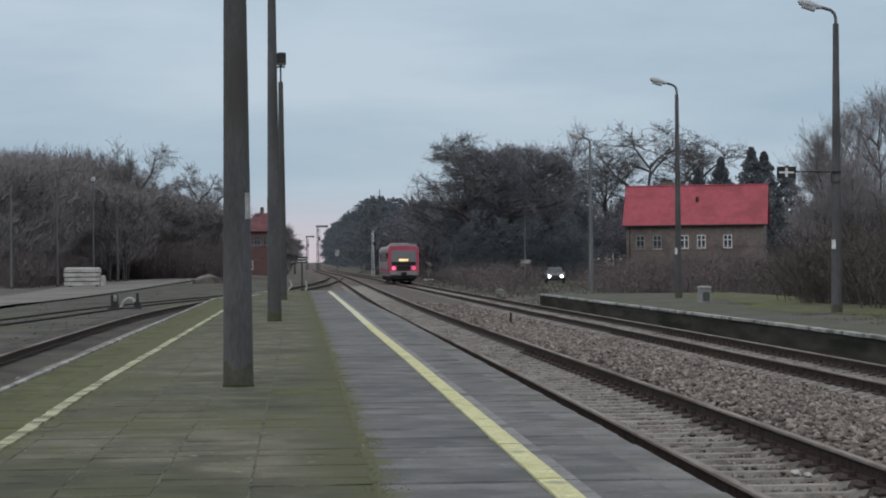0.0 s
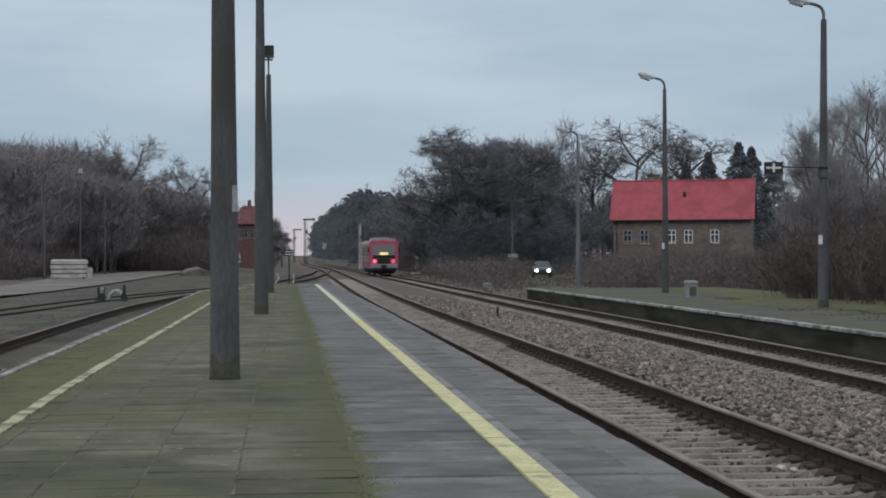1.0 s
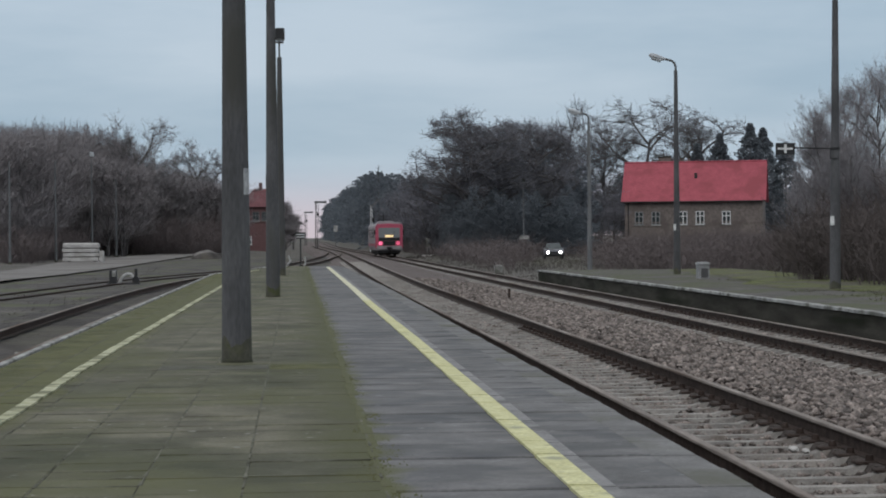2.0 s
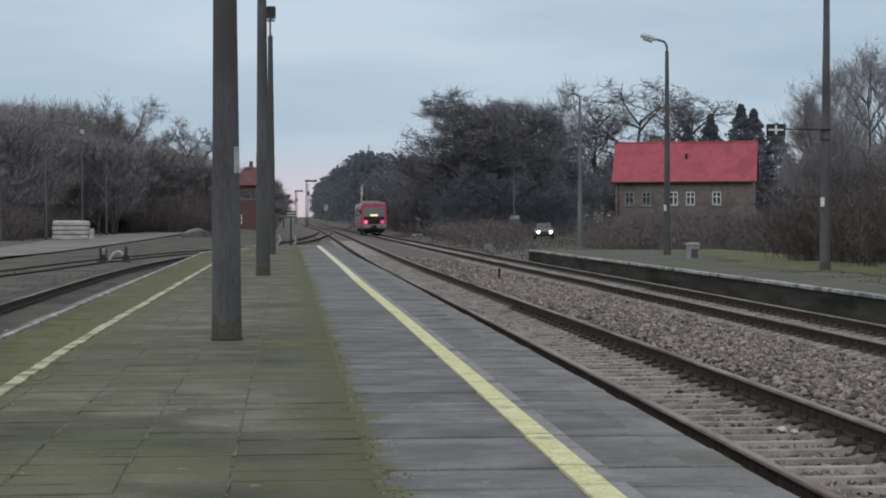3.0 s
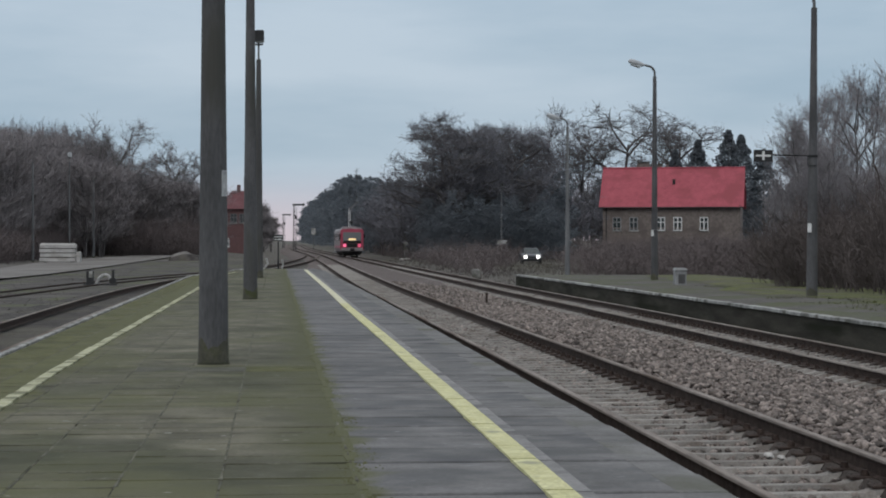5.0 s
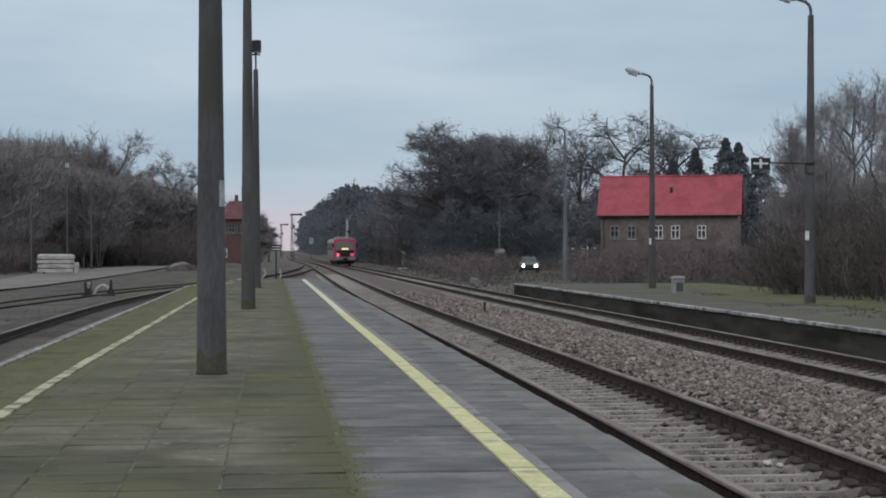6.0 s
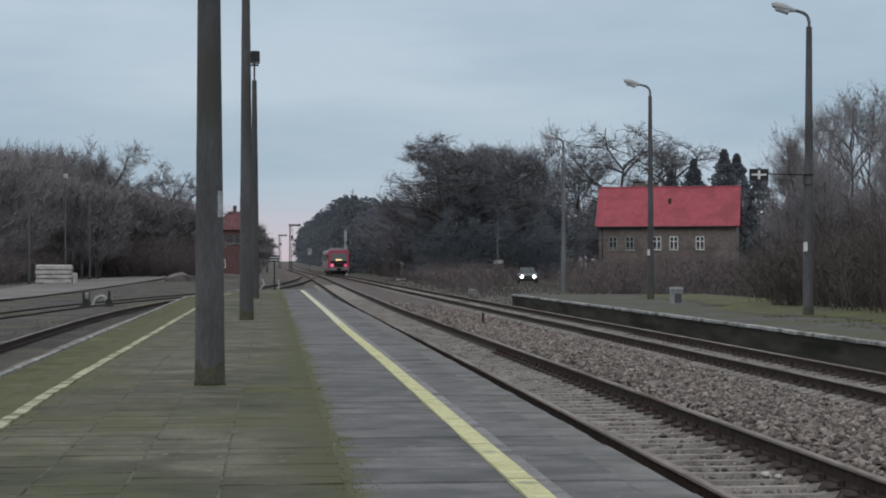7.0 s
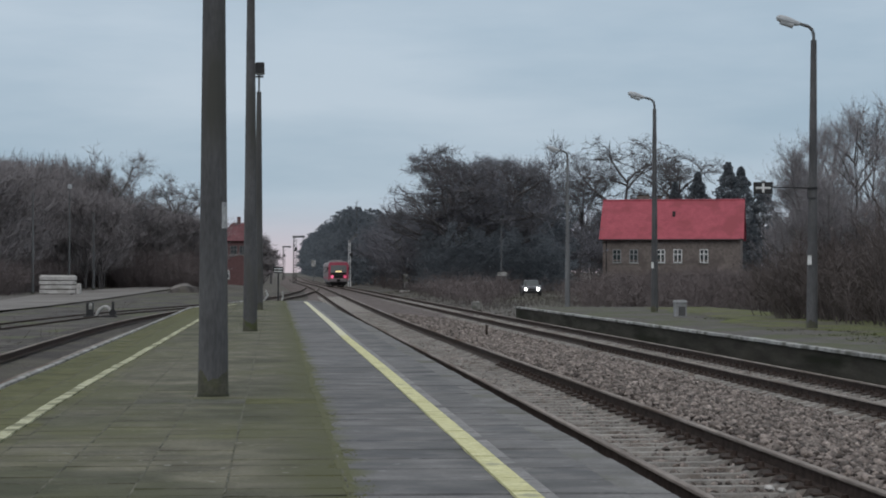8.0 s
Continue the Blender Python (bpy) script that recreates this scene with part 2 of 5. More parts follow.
M_TWIG_BROWN = material("brown_grey_winter_twigs", (0.19, 0.176, 0.182), (0.265, 0.246, 0.254), 0.15, 0.95, 0.0, per_piece=0.08, island=True)
M_BUSH = material("brown_bare_brush", (0.062, 0.05, 0.048), (0.105, 0.087, 0.083), 0.25, 0.95, 0.0, per_piece=0.12, island=True)
M_DRYBRUSH = material("reddish_dry_brush", (0.107, 0.088, 0.088), (0.166, 0.139, 0.138), 0.25, 0.95, 0.0, per_piece=0.08, island=True)
# needle colour lightened and blued to stand in for haze over distance
M_NEEDLE_HAZED = material("haze_paled_conifer_needles", (0.115, 0.133, 0.152), (0.18, 0.2, 0.222), 0.2, 0.9, 0.0, per_piece=0.12, island=True, thin=0.5)
M_RED = material("red_coach_paint", (0.36, 0.055, 0.1), (0.43, 0.075, 0.125), 1.5, 0.4, 0.0)
M_COACH = material("dirty_white_coach_paint", (0.25, 0.22, 0.23), (0.33, 0.3, 0.31), 1.5, 0.5, 0.0)
M_SKIRT = material("grey_coach_skirt", (0.19, 0.17, 0.175), (0.28, 0.26, 0.265), 2, 0.6, 0.0)
M_GLASS = gloss("dark_window_glass", (0.035, 0.045, 0.048), 0.12)
M_TRAINGLASS = gloss("grey_coach_glass", (0.17, 0.18, 0.185), 0.2)
M_RUBBER = material("black_rubber", (0.01, 0.01, 0.01), (0.02, 0.02, 0.02), 6, 0.9, 0.0)
M_CAR = gloss("grey_car_paint", (0.1, 0.105, 0.12), 0.3)
M_TAIL = glow("red_tail_lamp", (1.0, 0.16, 0.32), 0.9)
M_TAILDIM = glow("dim_red_lamp", (0.9, 0.12, 0.24), 0.5)
M_DEST = glow("amber_display", (1.0, 0.72, 0.36), 0.8)
M_HEADLIGHT = glow("white_headlight", (1.0, 0.98, 0.95), 7.0)


# ---- shapes ----
class Shape:
    def __init__(self):
        self.v, self.f = [], []

    def add(self, verts, faces):
        k = len(self.v)
        self.v += [tuple(p) for p in verts]
        self.f += [tuple(i + k for i in q) for q in faces]
        return self

    def box(self, x0, x1, y0, y1, z0, z1):
        return self.add([(x, y, z) for z in (z0, z1) for y in (y0, y1) for x in (x0, x1)],
                        [(0, 2, 3, 1), (4, 5, 7, 6), (0, 1, 5, 4), (2, 6, 7, 3), (0, 4, 6, 2), (1, 3, 7, 5)])

    def slab(self, x0, x1, y0, y1, z0, z1, c=0.02):
        """A box whose upper edges are chamfered."""
        ring = lambda a_, z: [(x0 + a_, y0 + a_, z), (x1 - a_, y0 + a_, z), (x1 - a_, y1 - a_, z), (x0 + a_, y1 - a_, z)]
        faces = [(3, 2, 1, 0), (8, 9, 10, 11)]
        for k in (0, 4):
            faces += [(k + i, k + (i + 1) % 4, k + 4 + (i + 1) % 4, k + 4 + i) for i in range(4)]
        return self.add(ring(0, z0) + ring(0, z1 - c) + ring(c, z1), faces)

    def tube(self, p0, p1, r0, r1, n=8, caps=True):
        p0, p1 = Vector(p0), Vector(p1)
        w = (p1 - p0).normalized()
        u = w.orthogonal().normalized()
        s = w.cross(u)
        ring = lambda p, r: [p + (u * math.cos(i * math.tau / n) + s * math.sin(i * math.tau / n)) * r for i in range(n)]
        faces = [(i, (i + 1) % n, n + (i + 1) % n, n + i) for i in range(n)]
        if caps:
            faces += [tuple(range(n - 1, -1, -1)), tuple(range(n, 2 * n))]
        return self.add(ring(p0, r0) + ring(p1, r1), faces)

    def sweep(self, profile, path):
        """A closed profile in (x, z) carried along points (x, y, z)."""
        n = len(profile)
        verts = [(p[0] + a_, p[1], p[2] + b_) for p in path for a_, b_ in profile]
        faces = [(j * n + i, j * n + (i + 1) % n, (j + 1) * n + (i + 1) % n, (j + 1) * n + i) for j in range(len(path) - 1) for i in range(n)]
        faces += [tuple(range(n - 1, -1, -1)), tuple((len(path) - 1) * n + i for i in range(n))]
        return self.add(verts, faces)

    def lathe(self, rings, n=20):
        """Rings (z, radius) round the z axis."""
        verts = [(r * math.cos(i * math.tau / n), r * math.sin(i * math.tau / n), z) for z, r in rings for i in range(n)]
        faces = [(j * n + i, j * n + (i + 1) % n, (j + 1) * n + (i + 1) % n, (j + 1) * n + i) for j in range(len(rings) - 1) for i in range(n)]
        faces += [tuple(range(n - 1, -1, -1)), tuple((len(rings) - 1) * n + i for i in range(n))]
        return self.add(verts, faces)

    def prism(self, outline, x0, x1):
        """An outline in (y, z) drawn out along x."""
        n = len(outline)
        return self.add([(x, y, z) for x in (x0, x1) for y, z in outline],
                        [(i, (i + 1) % n, n + (i + 1) % n, n + i) for i in range(n)] + [tuple(range(n - 1, -1, -1)), tuple(range(n, 2 * n))])

    def data(self, name, mat, smooth=False):
        me = bpy.data.meshes.new(name)
        me.from_pydata(self.v, [], self.f)
        me.materials.append(mat)
        bm = bmesh.new()
        bm.from_mesh(me)
        bmesh.ops.recalc_face_normals(bm, faces=bm.faces)
        bm.to_mesh(me)
        bm.free()
        if smooth:
            me.shade_smooth()
        return me


def part(name, shape, mat, parent=None, label="", smooth=False):
    ob = new(name, shape.data(name, mat, smooth))
    if parent:
        ob.parent = parent
    return tagged(ob, label)


def share(name, me, parent, m):
    ob = new(name, me)
    ob.parent = parent
    ob.matrix_basis = m
    return ob


def thing(name, m, label, category, group="", kind=""):
    ob = new(name)
    ob.matrix_basis = m
    return tagged(ob, label, category, group, kind)


def arrays(name, verts, faces, mat):
    """A mesh from numpy arrays with faces of equal size."""
    me = bpy.data.meshes.new(name)
    k = faces.shape[1]
    me.vertices.add(len(verts))
    me.vertices.foreach_set("co", verts.astype(np.float32).ravel())
    me.loops.add(faces.size)
    me.loops.foreach_set("vertex_index", faces.astype(np.int32).ravel())
    me.polygons.add(len(faces))
    me.polygons.foreach_set("loop_start", np.arange(0, faces.size, k, dtype=np.int32))
    me.polygons.foreach_set("loop_total", np.full(len(faces), k, dtype=np.int32))
    me.update(calc_edges=True)
    me.materials.append(mat)
    return me


def smooth_line(points, y):
    """Value at y along (y, value) points, with eased joints."""
    ys, vs = zip(*points)
    return float(np.mean([np.interp(y + d, ys, vs) for d in (-8, -4, 0, 4, 8)]))


# ---- large structure ----
TRACK_1 = [(-40, 4.22), (30, 4.22), (45, 4.16), (57, 4.1), (78, 4.07), (110, 4.24), (165, 4.62), (223, 5.0), (270, 5.0), (330, 4.5), (381, 4.1), (450, 4.3), (600, 5.2), (1200, 9.0)]
TRACK_2 = [(-40, 10.2), (55, 10.2), (85, 10.0), (150, 9.8), (190, 9.75), (257, 9.6), (290, 9.15), (340, 8.6), (400, 8.3), (500, 8.5), (600, 9.2), (1200, 13.0)]
TRACK_3 = [(-40, -5.15), (55, -5.12), (72, -4.95), (90, -4.05), (99, -3.25), (125, -1.0), (160, 1.5), (200, 3.4), (245, 4.7)]
TRACK_4 = [(20, -17.2), (70, -10.2), (81, -9.5), (97, -8.05), (115, -5.2), (135, -1.6)]
PLATFORM_TOP, RAIL_1, RAIL_2, FAR_TOP = 0.59, 0.18, -0.08, 0.32


def left_edge(y):
    return float(np.interp(y, [0, 78, 97], [-3.36, -3.3, -1.45]))


def right_edge(y):
    return float(np.interp(y, [0, 50, 70, 90, 97.5], [2.5, 2.48, 2.36, 2.3, 1.9]))


def ground_height(x, y):
    z = np.interp(x, [-60, -20, -8, -3, 2, 12, 14, 30, 80], [0.3, -0.08, -0.12, -0.5, -0.5, -0.5, -0.25, -0.2, 1.0])
    rough = 0.05 * noise.noise((x * 0.25, y * 0.25, 0)) if abs(x) > 12 else 0.0
    return float(z) + rough


xs = [-2500, -700, -250, -120, -80, -60, -50, -40, -34, -28, -24, -20, -17, -14, -11, -8, -5.5, -3, 0, 2, 6, 12, 13, 14, 16, 18, 21, 25, 30, 36, 44, 55, 70, 80, 120, 250, 700, 2500]
ys = [-600, -120, -40] + list(range(-20, 420, 5)) + [460, 520, 600, 700, 850, 1100, 1600, 2600, 4200]
gv = np.array([(x, y, ground_height(x, y)) for y in ys for x in xs])
nx = len(xs)
gf = np.array([(j * nx + i, j * nx + i + 1, (j + 1) * nx + i + 1, (j + 1) * nx + i) for j in range(len(ys) - 1) for i in range(nx - 1)])
tagged(new("ground", arrays("ground", gv, gf, M_GROUND)), "brown winter grass and bare soil beside the railway", "ground", kind="structure")


def strip(name, mat, y0, y1, step, cross, label, category):
    """A ground strip: cross(y) gives its points (x, z) at y."""
    yy = np.arange(y0, y1 + 0.01, step)
    v = [(x, y, z) for y in yy for x, z in cross(y)]
    k = len(cross(y0))
    f = [(j * k + i, j * k + i + 1, (j + 1) * k + i + 1, (j + 1) * k + i) for j in range(len(yy) - 1) for i in range(k - 1)]
    return tagged(new(name, arrays(name, np.array(v), np.array(f), mat)), label, category, kind="structure")


def ballast_cross(y):
    a_, b_ = smooth_line(TRACK_1, y), smooth_line(TRACK_2, y)
    w = max(min((b_ - a_) * 0.45, 2.6), 1.5)
    left = 2.7 if y < 98 else a_ - 2.4
    # beyond the tended stretch the stones lie level with the sleepers
    up1, up2 = (0.0 if y < 97 else 0.105), (0.0 if y < 107 else 0.085)
    return [(left - 0.6, -0.55), (left, -0.06), (a_ - 1.3, -0.1 + up1), (a_ + 1.3, -0.1 + up1), (max(a_ + w * 0.62, a_ + 1.45), -0.02), (a_ + w, -0.1), (b_ - w * 0.8, -0.27),
            (b_ - 1.3, -0.34 + up2), (b_ + 1.3, -0.34 + up2), (b_ + 1.5, -0.32), (b_ + 2.4, -0.55)]


strip("ballast_bed", M_BALLAST, -30, 900, 6, ballast_cross, "grey-brown crushed stone bed under the running tracks", "ballast")


def siding_cross(y):
    c = smooth_line(TRACK_3, y)
    return [(c - 2.4, -0.075), (c - 1.5, -0.03), (c + 1.4, -0.03), (c + (2.0 if y < 95 else 2.8), -0.1 if y > 95 else -0.03)]


for m_, gl in ((M_RUST, 0.12), (M_HEAD, 0.12), (M_FACE, 0.12), (M_SLAB, 0.28), (M_KERB, 0.3), (M_YARD, 0.25)):
    m_.node_tree.nodes["Principled BSDF"].inputs["Specular IOR Level"].default_value = gl
M_GRIME = material("rust_stained_ballast", (0.03, 0.024, 0.021), (0.085, 0.068, 0.06), 9, 1.0, 1.0, fine=22, bump_far=0.05)
M_SOIL = material("dark_siding_soil", (0.016, 0.014, 0.013), (0.085, 0.075, 0.07), 1.6, 1.0, 1.0, chips=(0.13, 0.118, 0.108), chip_scale=4.0, stain=(0.068, 0.072, 0.036), stain_scale=0.3, stain_from=0.52, stain_to=0.66, patch=((0.088, 0.077, 0.07), 0.3), fine=18, bump_far=0.05)
M_CINDER = material("mottled_cinder_ground", (0.026, 0.023, 0.021), (0.105, 0.093, 0.085), 0.55, 1.0, 1.0, stretch=(1.0, 0.55, 1), stain=(0.075, 0.08, 0.038), stain_scale=0.25, stain_from=0.5, stain_to=0.62, patch=((0.05, 0.044, 0.041), 0.4), fine=9, bump_far=0.06)
strip("cinder_ground", M_CINDER, 20, 200, 5, lambda y: [(min(-13.4, smooth_line(TRACK_3, y) - 4), -0.06), (smooth_line(TRACK_3, y) - 2.3, -0.07)], "mottled dark cinder and moss between the sidings", "ground")
strip("siding_bed", M_SOIL, -30, 205, 5, siding_cross, "dark soil and cinder bed of the siding", "track bed")
strip("yard", M_YARD, 60, 330, 6, lambda y: [(float(np.interp(y, [60, 135, 183, 274, 330], [-18.6, -18.3, -20.4, -17.0, -14.0])), 0.02), (float(np.interp(y, [60, 102, 112, 140, 204, 260, 330], [-14.8, -13.9, -13.0, -12.3, -11.9, -11.6, -11.2])), 0.02)],
      "pale concrete loading yard surface", "yard")

RAIL_PROFILE = [(-0.07, -0.17), (0.07, -0.17), (0.07, -0.155), (0.012, -0.14), (0.012, -0.045), (0.036, -0.035), (0.036, -0.006), (-0.036, -0.006), (-0.036, -0.035), (-0.012, -0.045), (-0.012, -0.14), (-0.07, -0.155)]
HEAD_PROFILE = [(-0.038, -0.026), (0.038, -0.026), (0.038, -0.007), (0.03, 0.002), (-0.03, 0.002), (-0.038, -0.007)]
SLEEPER_TOP = [(-1.25, -0.05), (-1.05, -0.005), (-0.6, 0.0), (-0.42, -0.045), (0.42, -0.045), (0.6, 0.0), (1.05, -0.005), (1.25, -0.05)]
blank = Shape()
blank.add([(x, y, zz) for x, z in SLEEPER_TOP for y, zz in ((-0.13, -0.2), (-0.105, z - 0.07), (-0.075, z), (0.075, z), (0.105, z - 0.07), (0.13, -0.2))],
          [(j * 6 + i, j * 6 + i + 1, j * 6 + i + 7, j * 6 + i + 6) for j in range(7) for i in range(5)] + [(0, 1, 2, 3, 4, 5), (47, 46, 45, 44, 43, 42)])
sleeper_mesh = blank.data("sleeper", M_SLEEPER)
fastening_mesh = Shape().slab(-0.25, 0.25, -0.08, 0.08, -0.006, 0.018, 0.006).tube((-0.115, 0, 0.02), (-0.115, 0, 0.07), 0.04, 0.03, 8).tube((0.115, 0, 0.02), (0.115, 0, 0.07), 0.04, 0.03, 8).data("fastening", M_RUST)


def rail_track(name, line, top, y0, y1, label, near, far_sleepers, head=M_HEAD):
    """Two rails on sleepers; sleepers between near[0] and near[1] are pieces, those beyond are joined."""
    tr = thing(name, pose(0, 0, 0), label, "railway track", kind="structure")
    for side in (-0.75, 0.75):
        path = [(smooth_line(line, y) + side, y, top) for y in np.arange(y0, y1, 3.0)]
        rail = part("rail", Shape().sweep(RAIL_PROFILE, path), M_RUST, tr)
        part("rail_head", Shape().sweep(HEAD_PROFILE, path), head, rail, "worn running surface")
        if near[1]:
            part("stained_ballast", Shape().sweep([(-0.2, -0.24), (0.2, -0.24), (0.14, -0.166), (-0.14, -0.166)], path), M_GRIME, tr, "rust-stained stones along the rail foot")
    rng = random.Random(len(name))
    y = near[0]
    while y < near[1]:
        x = smooth_line(line, y)
        turn = math.degrees(math.atan2(smooth_line(line, y) - smooth_line(line, y + 4), 4)) + rng.uniform(-0.5, 0.5)
        share("sleeper", sleeper_mesh, tr, pose(x + rng.uniform(-0.03, 0.03), y, top - 0.17 + rng.uniform(-0.004, 0.004), 0, 0, turn))
        if y < near[0] + 34:
            for side in (-0.75, 0.75):
                share("fastening", fastening_mesh, tr, pose(x + side, y, top - 0.172))
        y += 0.6
    if far_sleepers > near[1]:
        s = Shape()
        while y < far_sleepers:
            x = smooth_line(line, y)
            s.slab(x - 1.25, x + 1.25, y - 0.12, y + 0.12, top - 0.37, top - 0.17, 0.02)
            y += 0.6
        tagged(part("far_sleepers", s, M_SLEEPER, tr), kind="stuff")
    return tr


rail_track("railway_track_1", TRACK_1, RAIL_1, -12, 900, "rusty rails with worn heads on pale concrete sleepers", (9.2, 100), 160)
rail_track("railway_track_2", TRACK_2, RAIL_2, -12, 900, "rusty rails on concrete sleepers beside the far platform", (26, 110), 170)
rail_track("railway_track_3", TRACK_3, RAIL_1, -12, 246, "dull rusty siding rails sunk in dark soil", (0, 0), 0)
rail_track("railway_track_4", TRACK_4, 0.0, 30, 136, "rusty rails of a diverging siding", (0, 0), 0, M_RUST)

# ---- platforms ----
platform = thing("platform", pose(0, 0, 0), "island platform of grey and mossy concrete slabs", "platform", kind="structure")
END = 97.5
core = Shape()
yy = list(np.arange(-20, END, 4)) + [END]
outline = [(left_edge(y) + 0.12, y) for y in yy] + [(right_edge(y) - 0.12, y) for y in reversed(yy)]
n = len(outline)
core.add([(x, y, z) for z in (-0.5, PLATFORM_TOP - 0.075) for x, y in outline], [tuple(range(n, 2 * n)), tuple(range(n - 1, -1, -1))] + [(i, (i + 1) % n, n + (i + 1) % n, n + i) for i in range(n)])
part("platform_core", core, M_JOINT, platform)
wall = Shape().sweep([(-0.119, -0.5), (-0.04, -0.5), (-0.04, PLATFORM_TOP - 0.1), (-0.119, PLATFORM_TOP - 0.1)], [(right_edge(q), q, 0) for q in (-20, 0, 50, 70, 90, 97)])
part("platform_wall", wall, M_FACE, platform)
ramp = Shape().add([(-1.4, END, PLATFORM_TOP - 0.08), (1.5, END, PLATFORM_TOP - 0.08), (-1.0, END, -0.5), (1.2, END, -0.5), (-0.8, END + 9, -0.2), (1.1, END + 9, -0.2)],
                   [(0, 1, 5, 4), (0, 4, 2), (1, 3, 5), (0, 2, 3, 1), (2, 4, 5, 3)])
part("end_ramp", ramp, M_GREEN, platform, "sloping mossy platform end")

# pale kerb along the siding side
kerb_mesh = Shape().slab(-0.045, 0.04, -0.497, 0.497, -0.3, 0.012, 0.01).data("kerb_stone", M_KERB)
for i in range(104):
    y = -6 + i * 1.0
    if y < END - 0.5:
        turn = math.degrees(math.atan2(left_edge(y) - left_edge(y + 1), 1))
        share("kerb_stone", kerb_mesh, platform, pose(left_edge(y) + 0.07, y, PLATFORM_TOP, 0, 0, turn))

ROW, rng = 0.8, random.Random(4)
wide_meshes = [Shape().slab(-0.865, 0.865, -q, q, -0.08, 0.0, 0.008).data("wide_slab", M_SLAB) for q in (0.393, 0.39, 0.385, 0.377)]
edge_mesh = Shape().slab(-0.152, 0.14, -0.394, 0.394, -0.12, 0.0, 0.005).data("edge_stone", M_EDGE)
small_moss = Shape().slab(-0.2885, 0.2885, -0.197, 0.197, -0.08, 0.0, 0.006).data("slab", M_MOSS)
small_dark = Shape().slab(-0.2885, 0.2885, -0.197, 0.197, -0.08, 0.0, 0.006).data("slab", M_FOOT)
small_green = Shape().slab(-0.2885, 0.2885, -0.197, 0.197, -0.08, 0.0, 0.006).data("slab", M_GREEN)
rest_moss, rest_green, rest_grey, joint_moss = Shape(), Shape(), Shape(), Shape()
for r in range(128):
    y = -4.6 + r * ROW + 0.02 * math.sin(r * 2.3)
    if y > END - 0.4:
        break
    x_end = right_edge(y)
    xm = (0.48 + x_end) / 2
    z = PLATFORM_TOP + rng.uniform(-0.005, 0.004)
    if y < 90:
        share("wide_slab", wide_meshes[rng.randrange(4)], platform, pose(1.345, y, z, rng.uniform(-0.45, 0.45), rng.uniform(-0.12, 0.12), 0))
        share("edge_stone", edge_mesh, platform, pose(x_end - 0.138 + rng.uniform(-0.004, 0.004), y, z - 0.004, rng.uniform(-0.4, 0.4), 0, 0))
    else:
        rest_grey.slab(0.48, x_end, y - 0.392, y + 0.392, z - 0.08, z, 0.012)
    for half in (-0.2, 0.2):
        for i in range(-1, 6):
            x0, x1 = -3.22 + 0.583 * i, -3.22 + 0.583 * (i + 1)
            x0, x1 = max(x0, left_edge(y + 0.4) + 0.15), min(x1, 0.475)
            if i == 5:
                x1 = 0.475
            if x1 - x0 < 0.15:
                continue
            yc = y + half
            green = x1 < -2.35 or (abs(y - 21.8) < 0.5 and abs(x0 + 0.9) < 0.6)
            settle = float(np.interp(yc, [10, 15, 22, 40], [1.0, 0.6, 0.25, 0.12]))
            z = PLATFORM_TOP + rng.uniform(-0.007, 0.005) * settle
            if 8 < y < 28 and abs(x1 - x0 - 0.583) < 0.01:
                share("slab", small_dark if abs(yc - 21.9) < 0.45 and -1.7 < x0 < -0.3 else small_green if green else small_moss, platform, pose((x0 + x1) / 2, yc, z, rng.uniform(-1.0, 1.0) * settle, rng.uniform(-0.5, 0.5) * settle, 0))
            else:
                (rest_green if green else rest_moss).slab(x0 + 0.003, x1 - 0.003, yc - 0.197, yc + 0.197, z - 0.08, z, 0.006)
            # moss that has grown into the joints
            if y > 5 and y < 60:
                yy0 = yc - 0.2
                while yy0 < yc + 0.2:
                    step = rng.uniform(0.08, 0.2)
                    w = rng.uniform(0.005, 0.013)
                    joint_moss.slab(x1 - w, x1 + w, yy0, min(yy0 + step, yc + 0.2), z - 0.03, PLATFORM_TOP + rng.uniform(-0.004, 0.008) * max(settle, 0.3), 0.004)
                    yy0 += step + (rng.uniform(0, 0.06) if rng.random() < 0.15 else 0)
                for q in range(3):
                    if rng.random() < 0.92:
                        xa = x0 + (x1 - x0) * q / 3
                        w = rng.uniform(0.006, 0.016)
                        joint_moss.slab(xa, xa + (x1 - x0) / 3, yc + 0.2 - w, yc + 0.2 + w, z - 0.03, PLATFORM_TOP + rng.uniform(-0.006, 0.005) * max(settle, 0.3), 0.004)
tagged(part("joint_moss", joint_moss, M_JOINTMOSS, platform), kind="stuff")
tagged(part("mossy_slabs", rest_moss, M_MOSS, platform), kind="stuff")
tagged(part("green_slabs", rest_green, M_GREEN, platform), kind="stuff")
part("tapered_slabs", rest_grey, M_SLAB, platform)
